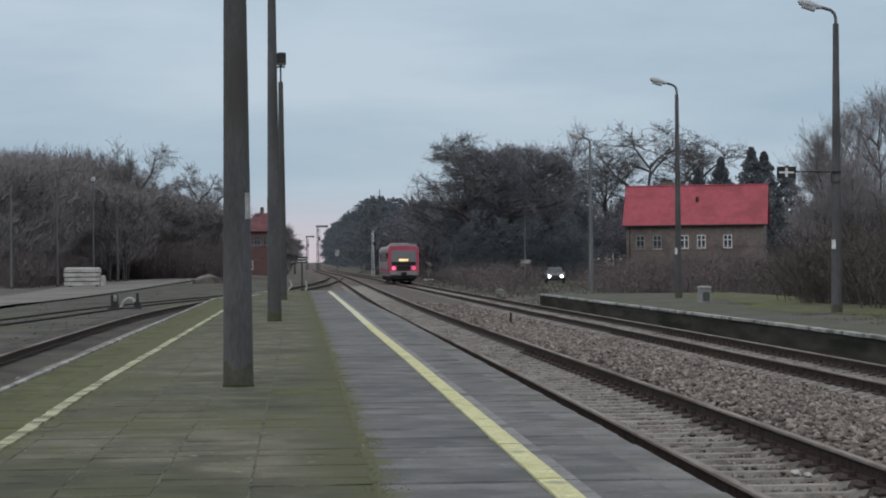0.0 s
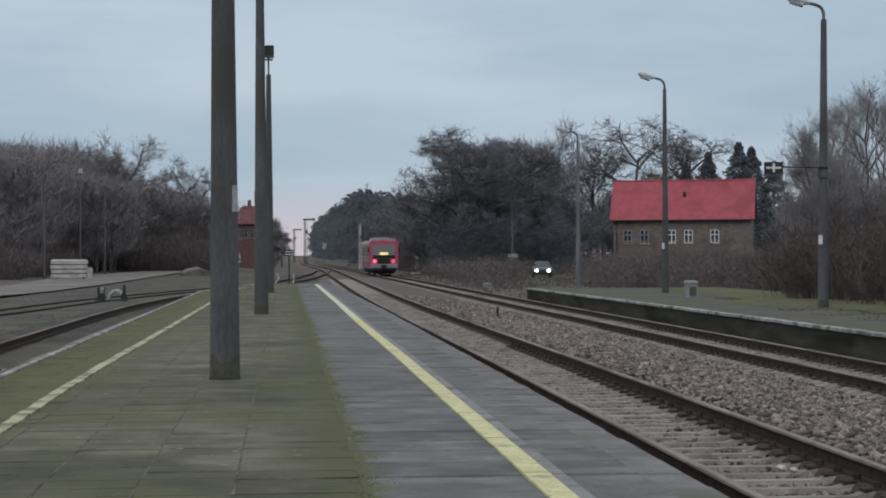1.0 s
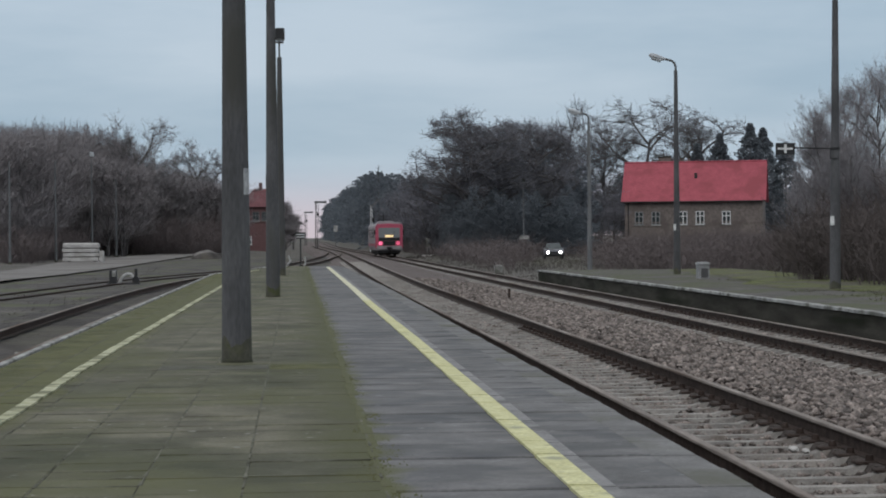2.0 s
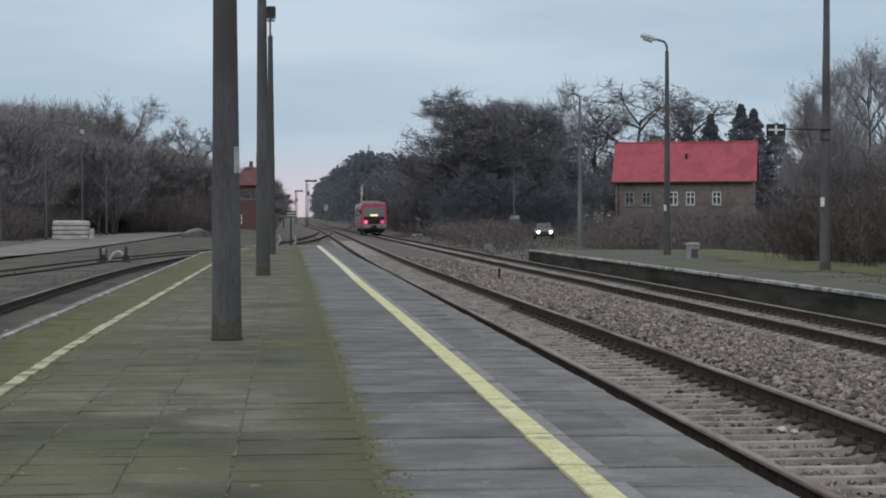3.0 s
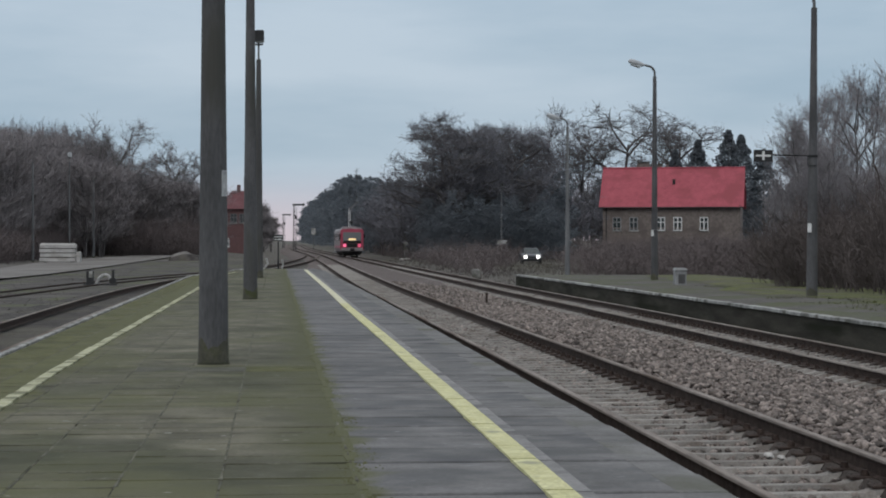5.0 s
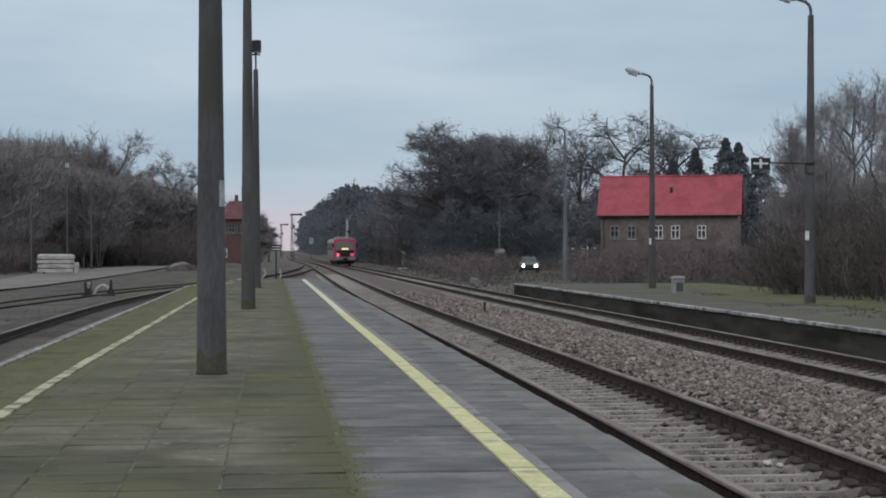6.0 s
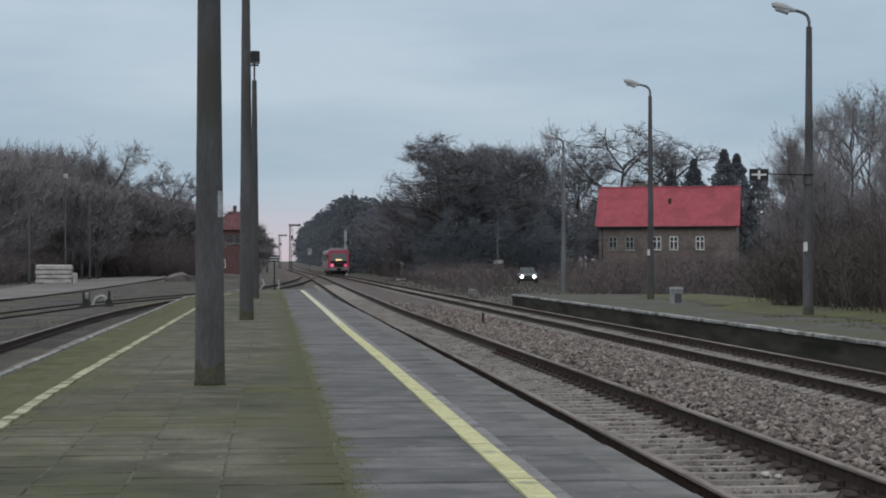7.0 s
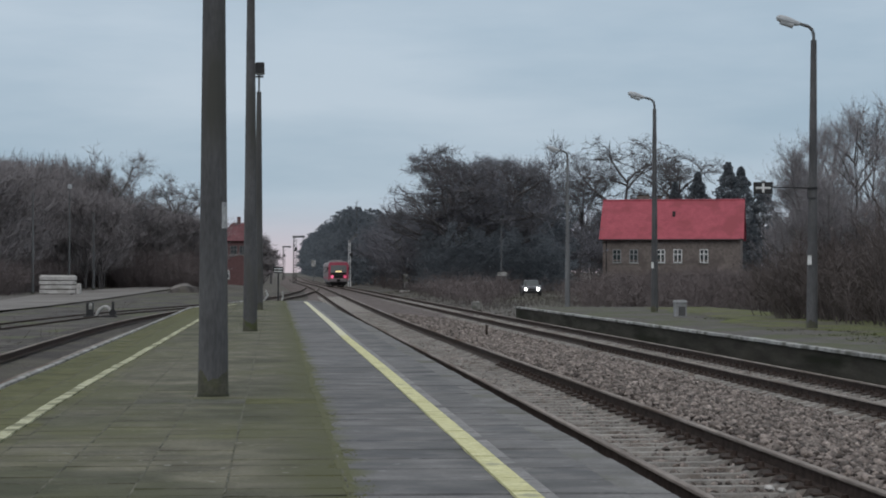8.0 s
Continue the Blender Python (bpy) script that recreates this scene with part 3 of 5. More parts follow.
# moss fringe where the mossy slabs meet the grey ones
fringe, frng = Shape(), random.Random(8)
y = 6.0
while y < 90:
    # a broken ridge of moss fills the joint itself
    step = frng.uniform(0.15, 0.5)
    fringe.slab(0.463 - frng.uniform(0, 0.03), 0.492 + frng.uniform(0, 0.04), y, y + step, PLATFORM_TOP - 0.03, PLATFORM_TOP + frng.uniform(0.001, 0.006), 0.004)
    y += step
for i in range(3000):
    y = 8 + 82 * frng.random() ** 1.7
    x = 0.5 + frng.gauss(0, 0.06) + 0.12 * noise.noise((0, y * 0.8, 3)) + 0.06 * noise.noise((0, y * 2.6, 5))
    s = frng.uniform(0.006, 0.02)
    h = frng.uniform(0.002, 0.007)
    fringe.add([(x - s, y - s * 2, PLATFORM_TOP - 0.01), (x + s, y - s * 1.4, PLATFORM_TOP - 0.01), (x + s, y + s * 2, PLATFORM_TOP - 0.01), (x - s, y + s, PLATFORM_TOP - 0.01), (x, y, PLATFORM_TOP + h)],
               [(0, 1, 4), (1, 2, 4), (2, 3, 4), (3, 0, 4)])
tagged(new("moss_fringe", fringe.data("moss_fringe", M_MOSS)), "low green moss cushions along the slab joint", "moss", kind="stuff")

# painted safety lines, broken at the slab joints
line_r = thing("yellow_line", pose(0, 0, 0), "worn yellow safety line painted on the platform slabs", "platform marking", kind="structure")
line_l = thing("faded_yellow_line", pose(0, 0, 0), "faded mossy yellow safety line painted on slabs", "platform marking", kind="structure")
stripe_new = Shape().box(-0.08, 0.082, -0.388, 0.388, -0.012, 0.012).data("stripe", M_YELLOW)
stripe_pale = Shape().box(-0.08, 0.082, -0.388, 0.388, -0.012, 0.012).data("stripe", M_YELLOW_PALE)
stripe_ghost = Shape().box(-0.06, 0.03, -0.388, 0.388, -0.012, 0.003).data("old_stripe", M_OLDPAINT)


def line_x(y):
    return float(np.interp(y, [8, 17, 30, 41, 55, 80, 93], [1.55, 1.555, 1.54, 1.5, 1.5, 1.46, 1.43]))


stripe_old = Shape().box(-0.045, 0.07, -0.398, 0.398, -0.012, 0.011).data("stripe", M_YELLOW_OLD)
for r in range(128):
    y = -4.6 + r * ROW + 0.02 * math.sin(r * 2.3)
    if y > 93:
        break
    share("stripe", stripe_new if y < 44 else stripe_pale, line_r, pose(line_x(y) + rng.uniform(-0.002, 0.002), y, PLATFORM_TOP + 0.004))
    share("old_stripe", stripe_ghost, line_r, pose(line_x(y) + 0.155, y, PLATFORM_TOP + 0.001))
    if y < 86:
        share("stripe", stripe_old, line_l, pose(max(float(np.interp(y, [8, 16, 24, 33, 58, 80], [-2.27, -2.27, -2.3, -2.25, -2.14, -2.1])), left_edge(y) + 0.9) + rng.uniform(-0.01, 0.01), y, PLATFORM_TOP + 0.006))

# opposite platform
def far_edge(y):
    return float(np.interp(y, [0, 50, 75, 96], [11.85, 11.82, 11.6, 11.4]))


far_platform = thing("far_platform", pose(0, 0, 0), "low overgrown platform with a pale kerb and dark wall", "platform", kind="structure")
yy = list(np.arange(10, 96, 3)) + [96]
f_wall, f_top = Shape(), Shape()
for y, y2 in zip(yy[:-1], yy[1:]):
    f_wall.add([(far_edge(y) + 0.06, y, -0.6), (far_edge(y2) + 0.06, y2, -0.6), (far_edge(y2) + 0.06, y2, FAR_TOP - 0.05), (far_edge(y) + 0.06, y, FAR_TOP - 0.05)], [(0, 1, 2, 3)])
    f_top.add([(far_edge(y) + 0.16, y, FAR_TOP - 0.01), (far_edge(y2) + 0.16, y2, FAR_TOP - 0.01), (20, y2, FAR_TOP - 0.02), (20, y, FAR_TOP - 0.02)], [(0, 1, 2, 3)])
f_wall.box(far_edge(96) + 0.06, 20, 95.9, 96.0, -0.6, FAR_TOP - 0.02)
part("platform_wall", f_wall, M_FACE, far_platform)
M_GRAVEL = material("dull_gravel_and_moss", (0.066, 0.06, 0.056), (0.118, 0.109, 0.101), 1.5, 1.0, 0.6, stain=(0.072, 0.078, 0.04), stain_scale=0.35, stain_from=0.46, stain_to=0.6, fine=22, bump_far=0.04)
part("platform_surface", f_top, M_GRAVEL, far_platform)
far_kerb = Shape().slab(-0.1, 0.1, -0.495, 0.495, -0.075, 0.0, 0.015).data("kerb_stone", M_KERB)
for i in range(86):
    y = 10.5 + i
    share("kerb_stone", far_kerb, far_platform, pose(far_edge(y) + 0.1, y, FAR_TOP + 0.02 + random.uniform(-0.006, 0.006), 0, 0, math.degrees(math.atan2(far_edge(y) - far_edge(y + 1), 1))))


def tufts(name, spots, mat, label, seed, h0=0.06, h1=0.2):
    """Blades of grass: spots are (x0, x1, y0, y1, count)."""
    r = np.random.RandomState(seed)
    out = []
    for x0, x1, y0, y1, count in spots:
        c = np.stack([r.uniform(x0, x1, count), r.uniform(y0, y1, count)], 1)
        keep = np.array([noise.noise((a_ * 0.5, b_ * 0.25, seed)) > -0.15 for a_, b_ in c])
        c = c[keep]
        z = np.full(len(c), FAR_TOP - 0.03) if x0 > 11.6 and y1 < 97 else np.array([max(ground_height(a_, b_), -0.06 if a_ < 0 else -9) for a_, b_ in c])
        h, ang, lean = r.uniform(h0, h1, len(c)), r.uniform(0, 6.28, len(c)), r.normal(0, 0.05, (len(c), 2))
        w = 0.025
        base = np.column_stack([c, z])
        off = np.column_stack([np.cos(ang) * w, np.sin(ang) * w, np.zeros(len(c))])
        tip = base + np.column_stack([lean, h])
        out.append(np.stack([base - off, base + off, tip], 1))
    v = np.concatenate(out).reshape(-1, 3)
    f = np.arange(len(v)).reshape(-1, 3)
    return tagged(new(name, arrays(name, v, f, mat)), label, "grass", kind="stuff")


verge, vrng = Shape(), random.Random(14)
vy = list(np.arange(34, 94, 0.5))
vx = [float(np.interp(q, [34, 48, 53, 56, 58, 62, 68, 72, 94], [15.2, 15.1, 16.1, 15.8, 14.9, 14.7, 15.3, 16.1, 17.0])) + 0.7 * noise.noise((0.3, q * 0.22, 7)) + 0.25 * noise.noise((0.3, q * 1.3, 9)) for q in vy]
verge.add([p for q, x in zip(vy, vx) for p in ((x, q, FAR_TOP - 0.004), (x + 0.5, q, FAR_TOP + 0.02 + 0.012 * noise.noise((x, q * 2, 1))), (20.2, q, FAR_TOP + 0.03))],
          [(3 * j + i, 3 * j + i + 1, 3 * j + i + 4, 3 * j + i + 3) for j in range(len(vy) - 1) for i in range(2)])
tagged(new("grass_verge", verge.data("grass_verge", M_GRASS)), "mossy green grass verge at the back of the platform", "grass", kind="structure")
tufts("grass", [(15.3, 18.5, 52, 75, 3000), (14.0, 19, 36, 58, 3500)], M_GRASS, "short green winter grass on the far platform", 5, 0.02, 0.07)
tufts("weeds", [(-13.5, -6.8, 55, 140, 700), (-13, -6.6, 30, 80, 400), (-6.4, -3.7, 20, 80, 2500)], M_WEED, "low dead weeds on the yard soil", 9, 0.015, 0.06)
tufts("dry_grass", [(12, 40, 97, 230, 26000), (6.2, 8.6, 90, 260, 6000)], M_GROUND, "dry brown winter grass beside the tracks", 6, 0.08, 0.35)

# ---- masts, lamps and signs ----
def mast(x, y, z, label, height, r0, r1, mat=M_POLE, head="", group="", name="lamp_post"):
    m = thing(name, pose(x, y, z), label, "lamp post", group)
    body = Shape()
    prof = [(height * k / 6, r0 + (r1 - r0) * k / 6) for k in range(7)]
    body.lathe(prof)
    part("pole", body, mat, m, smooth=False)
    part("collar", Shape().tube((0, 0, -0.03), (0, 0, 0.025), r0 * 1.12, r0 * 1.05, 20), M_JOINT, m)
    foot, fr = Shape(), random.Random(int(y * 10))
    n_ = 20
    tops = [0.2 + 0.07 * fr.random() + 0.05 * math.sin(k * 0.9 + y) for k in range(n_)]
    ring_ = [(math.cos(k * math.tau / n_), math.sin(k * math.tau / n_)) for k in range(n_)]
    foot.add([(c * r0 * 1.012, s_ * r0 * 1.012, 0.0) for c, s_ in ring_] + [(c * (r0 + (r1 - r0) * h_ / height) * 1.006, s_ * (r0 + (r1 - r0) * h_ / height) * 1.006, h_) for (c, s_), h_ in zip(ring_, tops)],
             [(k, (k + 1) % n_, n_ + (k + 1) % n_, n_ + k) for k in range(n_)])
    part("mossy_foot", foot, M_FOOT, m, "damp mossy foot of the post")
    if head == "arm":
        neck = Shape()
        pts = [(0, 0, height - 0.3), (0, 0, height + 0.15), (-0.04, 0, height + 0.3), (-0.15, 0, height + 0.4), (-0.5, 0, height + 0.5)]
        for p, q in zip(pts[:-1], pts[1:]):
            neck.tube(p, q, 0.05, 0.045, 8)
        part("bracket", neck, M_METAL, m)
        lamp = Shape()
        rings = [(-0.42, 0.05, 0.47), (-0.55, 0.09, 0.5), (-0.85, 0.13, 0.58), (-1.05, 0.1, 0.64), (-1.12, 0.03, 0.66)]
        for (a_, ra, za), (b_, rb, zb) in zip(rings[:-1], rings[1:]):
            lamp.tube((a_, 0, height + za), (b_, 0, height + zb), ra, rb, 10)
        hd = part("lamp_head", lamp, M_LAMPGLASS, m, "pale grey lamp housing")
        part("lens", Shape().tube((-0.62, 0, height + 0.43), (-1.0, 0, height + 0.53), 0.1, 0.08, 10), M_LAMPGLASS, hd, "pale glass lens")
    if head == "box":
        part("spigot", Shape().tube((0, 0, height), (0, 0, height + 0.62), 0.035, 0.035, 8), M_METAL, m)
        part("bracket", Shape().box(-0.14, 0.16, -0.04, 0.04, height + 0.52, height + 0.58), M_METAL, m)
        hd = part("lamp_head", Shape().slab(-0.13, 0.2, -0.35, 0.35, height + 0.66, height + 1.05, 0.04), M_LAMPGLASS if name == "yard_lamp_post" else M_DARKMETAL, m)
        part("lens", Shape().box(-0.1, 0.17, -0.3, 0.3, height + 0.63, height + 0.658), M_LAMPGLASS, hd)
    return m


m1 = mast(-0.67, 22.7, PLATFORM_TOP, "thick dark concrete lamp post with a torn paper notice", 8.6, 0.168, 0.086, group="platform lamp posts", head="box")
notice = Shape()
for k in range(5):
    a0, a1 = radians(-52 + k * 9), radians(-43 + k * 9)
    notice.add([(math.cos(q) * 0.152, math.sin(q) * 0.152, z) for z in (1.86, 2.15) for q in (a0, a1)], [(0, 1, 3, 2)])
part("notice", notice, M_PAPER, m1, "torn pale paper notice")
mast(-0.55, 47.5, PLATFORM_TOP, "dark tapered concrete lamp post on mossy slabs", 8.4, 0.168, 0.086, group="platform lamp posts", head="box")
mast(-0.56, 74.4, PLATFORM_TOP, "dark concrete lamp post with a box lamp on top", 7.95, 0.168, 0.086, group="platform lamp posts", head="box")

r1 = mast(15.67, 58.3, FAR_TOP - 0.03, "concrete lamp post with curved bracket and an arm carrying a sign", 8.47, 0.165, 0.085, group="far platform lamp posts", head="arm")
r1.matrix_basis = pose(15.67, 58.3, FAR_TOP - 0.03, 0, 0.4, 0)
part("clamp", Shape().box(-0.2, 0.1, -0.16, -0.13, 4.12, 4.15).box(-0.2, -0.18, -0.16, -0.13, 3.86, 4.12).box(-0.2, 0.06, -0.16, -0.13, 3.83, 3.86).tube((0, 0, 4.1), (0, 0, 4.17), 0.138, 0.136, 16), M_DARKMETAL, r1)
part("sign_arm", Shape().tube((-0.1, 0, 4.14), (-1.6, 0, 4.16), 0.018, 0.018, 6), M_DARKMETAL, r1)
board = part("sign_board", Shape().box(-1.76, -1.2, -0.02, 0.02, 3.96, 4.3), M_BLACK, r1, "black board with a white cross")
part("cross_bar", Shape().box(-1.7, -1.26, -0.026, -0.021, 4.105, 4.16), M_WHITE, board, "white painted bar")
part("cross_bar", Shape().box(-1.515, -1.445, -0.03, -0.0265, 4.0, 4.26), M_WHITE, board, "white painted bar")
part("number_plate", Shape().box(-0.175, -0.065, -0.15, -0.11, 1.9, 2.17), M_WHITE, r1, "small white plate")
r2 = mast(15.83, 83.8, FAR_TOP - 0.03, "slender concrete lamp post with a curved bracket", 8.5, 0.15, 0.075, group="far platform lamp posts", head="arm")
part("number_plate", Shape().box(-0.16, -0.06, -0.13, -0.1, 1.84, 2.1), M_WHITE, r2, "small white plate")
mast(15.75, 108.5, -0.25, "pale concrete lamp post standing beyond the platform end", 8.3, 0.14, 0.07, M_POLE_MID, group="far platform lamp posts", head="arm")
for x, y, h, hd in ((-23.6, 170, 8.6, ""), (-21.6, 185, 9.2, ""), (-19.85, 200, 9.5, "box"), (-19.7, 225, 8.6, "")):
    mast(x, y, -0.1, "tall thin yard lamp post before the woods", h, 0.12, 0.06, M_METAL, group="yard lamp posts", head=hd, name="yard_lamp_post")

sign = thing("platform_end_sign", pose(0.2, 97.0, PLATFORM_TOP - 0.1), "small dark striped board on a thin post", "sign")
part("post", Shape().tube((0, 0, 0), (0, 0, 1.6), 0.035, 0.035, 8), M_DARKMETAL, sign)
part("board", Shape().box(-0.24, 0.24, -0.03, 0.03, 1.42, 1.72), M_BLACK, sign)
for k in range(2):
    part("stripe", Shape().box(-0.2, 0.2, -0.036, -0.031, 1.48 + k * 0.12, 1.52 + k * 0.12), M_WHITE, sign, "pale stripe")
# added pale tubes that imitate the shine on the siding's curving rails
for x0, x1, y in ((0.55, 0.3, 101), (-0.1, -0.65, 108)):
    glint = thing("rail_glint", pose(x0, y, -0.25), "pale bent tube standing in for the glint on curving siding rails", "railing")
    s = Shape()
    pts = [(0, 0, 0), (x1 - x0, 0, 0.55), ((x1 - x0) * 0.4, 0, 0.95), ((x1 - x0) * 0.6, 0, 1.25)]
    for p, q in zip(pts[:-1], pts[1:]):
        s.tube(p, q, 0.05, 0.05, 6)
    part("tube", s, M_KERB, glint)


def semaphore(x, y, h, label, mast_mat=M_DARKMETAL, raised=False):
    s = thing("semaphore_signal", pose(x, y, -0.4), label, "railway signal", "semaphores")
    lat = Shape()
    for dx in (-0.18, 0.18):
        lat.tube((dx, 0, 0), (dx * 0.6, 0, h), 0.07, 0.06, 6)
    k = 0.4
    while k < h - 0.6:
        lat.tube((-0.17, 0, k), (0.17, 0, k + 0.5), 0.035, 0.035, 4)
        k += 0.6
    part("lattice_mast", lat, mast_mat, s)
    arm_ = part("arm", Shape().box(-0.3, 1.55, -0.05, 0.0, h - 0.3, h + 0.05).tube((1.6, 0.0, h - 0.12), (1.6, -0.06, h - 0.12), 0.26, 0.26, 12), M_METAL, s)
    if raised:
        arm_.matrix_basis = Matrix.Translation((0, 0, h)) @ pose(0, 0, 0, 0, -45, 0) @ Matrix.Translation((0, 0, -h))
    part("lamp_box", Shape().slab(0.1, 0.5, -0.2, 0.2, h - 2.6, h - 2.0, 0.03), M_DARKMETAL, s)
    part("ladder", Shape().box(0.1, 0.16, 0.3, 0.35, 0, h - 0.5).box(0.4, 0.46, 0.3, 0.35, 0, h - 0.5), M_DARKMETAL, s)
    return s


semaphore(3.55, 360, 8.7, "lattice semaphore signal with a horizontal arm")
semaphore(2.3, 505, 8.7, "distant lattice semaphore signal beside the line")
semaphore(12.05, 326, 7.4, "pale lattice semaphore signal with its arm raised before dark woods", M_WHITE, True)

lever = thing("points_lever", pose(-7.75, 92, -0.12), "points lever with black and white weights by the siding", "points lever")
part("base", Shape().slab(-0.75, 0.75, -0.2, 0.2, 0, 0.12, 0.03), M_DARKMETAL, lever)
part("lantern", Shape().slab(-0.62, -0.3, -0.15, 0.15, 0.12, 0.72, 0.05), M_BLACK, lever)
part("lantern_face", Shape().box(-0.5, -0.34, -0.156, -0.151, 0.4, 0.68), M_KERB, lever, "white signal face")
arm = Shape()
pts = [(-0.2, 0, 0.1), (-0.05, 0, 0.38), (0.15, 0, 0.52), (0.35, 0, 0.5), (0.45, 0, 0.3)]
for p, q in zip(pts[:-1], pts[1:]):
    arm.tube(p, q, 0.07, 0.07, 8)
part("weight_arm", arm, M_KERB, lever, "white painted bent arm")
part("counterweight", Shape().tube((0.55, -0.12, 0.25), (0.55, 0.12, 0.25), 0.16, 0.16, 14).box(0.5, 0.62, -0.05, 0.05, 0.3, 0.75), M_BLACK, lever)

# stacked concrete slabs
pal = thing("slab_stack", pose(-18.2, 174.5, 0.02), "stack of pale concrete slabs on bearers in the yard", "concrete slabs")
prng = random.Random(3)
for k in range(4):
    dx, z0 = prng.uniform(-0.08, 0.08), 0.12 + k * 0.375
    part("concrete_slab", Shape().slab(-1.5 + dx, 1.5 + dx, -0.7, 0.7, z0, z0 + (0.29 if k < 3 else 0.4), 0.03 if k < 3 else 0.14), M_STACK, pal).matrix_basis = pose(0, 0, 0, 0, prng.uniform(-0.5, 0.5), prng.uniform(-2, 2))
    for bx in (-1.1, 1.1):
        part("bearer", Shape().box(bx - 0.06, bx + 0.06, -0.65, 0.65, z0 - 0.085, z0), M_TREE, pal)
part("end_block", Shape().slab(1.52, 1.85, -0.6, 0.6, 0.02, 0.95, 0.08), M_STACK, pal, "stained concrete block at the stack's end")

cab = thing("concrete_box", pose(15.13, 75.0, FAR_TOP - 0.03), "weathered grey concrete equipment box on the platform", "equipment box")
part("body", Shape().slab(-0.21, 0.21, -0.22, 0.22, 0, 0.54, 0.02), M_POLE_L, cab)
part("lid", Shape().slab(-0.24, 0.24, -0.25, 0.25, 0.54, 0.64, 0.07), M_POLE_L, cab)
part("door", Shape().box(-0.1, 0.16, -0.232, -0.222, 0.06, 0.4), M_POLE, cab)
mk = thing("marker_stone", pose(11.9, 119.5, -0.45), "white-topped concrete marker stone by the track", "marker stone")
part("stone", Shape().slab(-0.22, 0.22, -0.2, 0.2, 0, 0.68, 0.06), M_KERB, mk)
part("foot", Shape().slab(-0.3, 0.3, -0.26, 0.26, 0, 0.2, 0.04), M_FACE, mk)
for x, y, h, mt in ((6.95, 66.3, 0.3, M_RUST), (15.4, 240, 1.6, M_KERB)):
    st = thing("marker_post", pose(x, y, -0.1), "short weathered marker post beside the track", "marker post")
    part("post", Shape().slab(-0.035, 0.035, -0.035, 0.035, 0, h, 0.01), mt, st)
    part("cap", Shape().slab(-0.045, 0.045, -0.045, 0.045, h, h + 0.03, 0.01), mt, st)


# ---- buildings ----
def window(parent, x, y, z, w, h, lit=M_GLASS, paint=M_WHITE):
    """A two-leaf window with cross bars in a wall that faces -y."""
    win = part("window", Shape().box(x - w / 2, x + w / 2, y - 0.02, y + 0.03, z, z + h), lit, parent)
    fr = Shape()
    for a_, b_ in ((-w / 2, -w / 2 + 0.11), (w / 2 - 0.11, w / 2), (-0.07, 0.07)):
        fr.box(x + a_, x + b_, y - 0.07, y - 0.021, z, z + h)
    for a_, b_ in ((0, 0.11), (h - 0.11, h), (h * 0.6, h * 0.6 + 0.12)):
        fr.box(x - w / 2 + 0.11, x - 0.07, y - 0.07, y - 0.021, z + a_, z + b_)
        fr.box(x + 0.07, x + w / 2 - 0.11, y - 0.07, y - 0.021, z + a_, z + b_)
    part("window_frame", fr, paint, win, "white painted wooden frame" if paint == M_WHITE else "greyed wooden frame")
    part("window_sill", Shape().box(x - w / 2 - 0.1, x + w / 2 + 0.1, y - 0.14, y - 0.021, z - 0.12, z), M_KERB, win)


house = thing("house", pose(51.7, 262, 0.1, 0, 0, -15), "two-storey brown brick house with a steep red roof", "house")
W2, D = 8.95, 9.5
walls = Shape().box(-W2, W2, 0, D, 0, 6.4)
for s in (-W2, W2):
    walls.prism([(0.0, 6.4), (D, 6.4), (D / 2, 11.0)], s - 0.15, s + 0.15)
part("wall", walls, M_BRICK, house)
part("base_course", Shape().box(-W2 - 0.08, W2 + 0.08, -0.08, D + 0.08, 0, 0.8), M_FACE, house)
part("string_course", Shape().box(-W2 - 0.05, W2 + 0.05, -0.06, -0.002, 3.3, 3.5), M_BRICK, house)
for s in (0, 1):
    y0, y1 = (-0.6, D / 2) if s == 0 else (D + 0.6, D / 2)
    sh = Shape().add([(-W2 - 0.45, y0, 6.2), (W2 + 0.45, y0, 6.2), (W2 + 0.45, y1, 11.45), (-W2 - 0.45, y1, 11.45),
                      (-W2 - 0.45, y0, 6.05), (W2 + 0.45, y0, 6.05), (W2 + 0.45, y1, 11.25), (-W2 - 0.45, y1, 11.25)],
                     [(0, 1, 2, 3), (4, 5, 6, 7), (0, 1, 5, 4), (2, 3, 7, 6), (0, 3, 7, 4), (1, 2, 6, 5)])
    roof = part("roof", sh, M_ROOF, house, "red tiled roof slope")
    if s == 0:
        part("gutter", Shape().tube((-W2 - 0.45, y0 - 0.06, 6.1), (W2 + 0.45, y0 - 0.06, 6.1), 0.08, 0.08, 8), M_DARKMETAL, house)
part("ridge", Shape().tube((-W2 - 0.45, D / 2, 11.44), (W2 + 0.45, D / 2, 11.44), 0.13, 0.13, 8), M_ROOF, house)
part("roof_vent", Shape().slab(0.0, 0.35, 2.4, 2.75, 9.2, 9.9, 0.04), M_DARKMETAL, house)
for cx, half, top in ((-4.1, 0.85, 12.1), (-1.9, 0.2, 11.95), (-0.9, 0.16, 12.0)):
    ch = part("chimney", Shape().slab(cx - half, cx + half, D / 2 + 0.3, D / 2 + 0.9, 10.6, top, 0.05), M_BRICK, house)
    part("chimney_cap", Shape().slab(cx - half - 0.07, cx + half + 0.07, D / 2 + 0.23, D / 2 + 0.97, top, top + 0.12, 0.04), M_FACE, ch)
for wx in (-7.1, -4.9, -1.35, 0.85, 4.25):
    window(house, wx, -0.02, 3.1, 1.12, 1.75, M_GLASS, M_POLE_L if wx < -4 else M_WHITE)
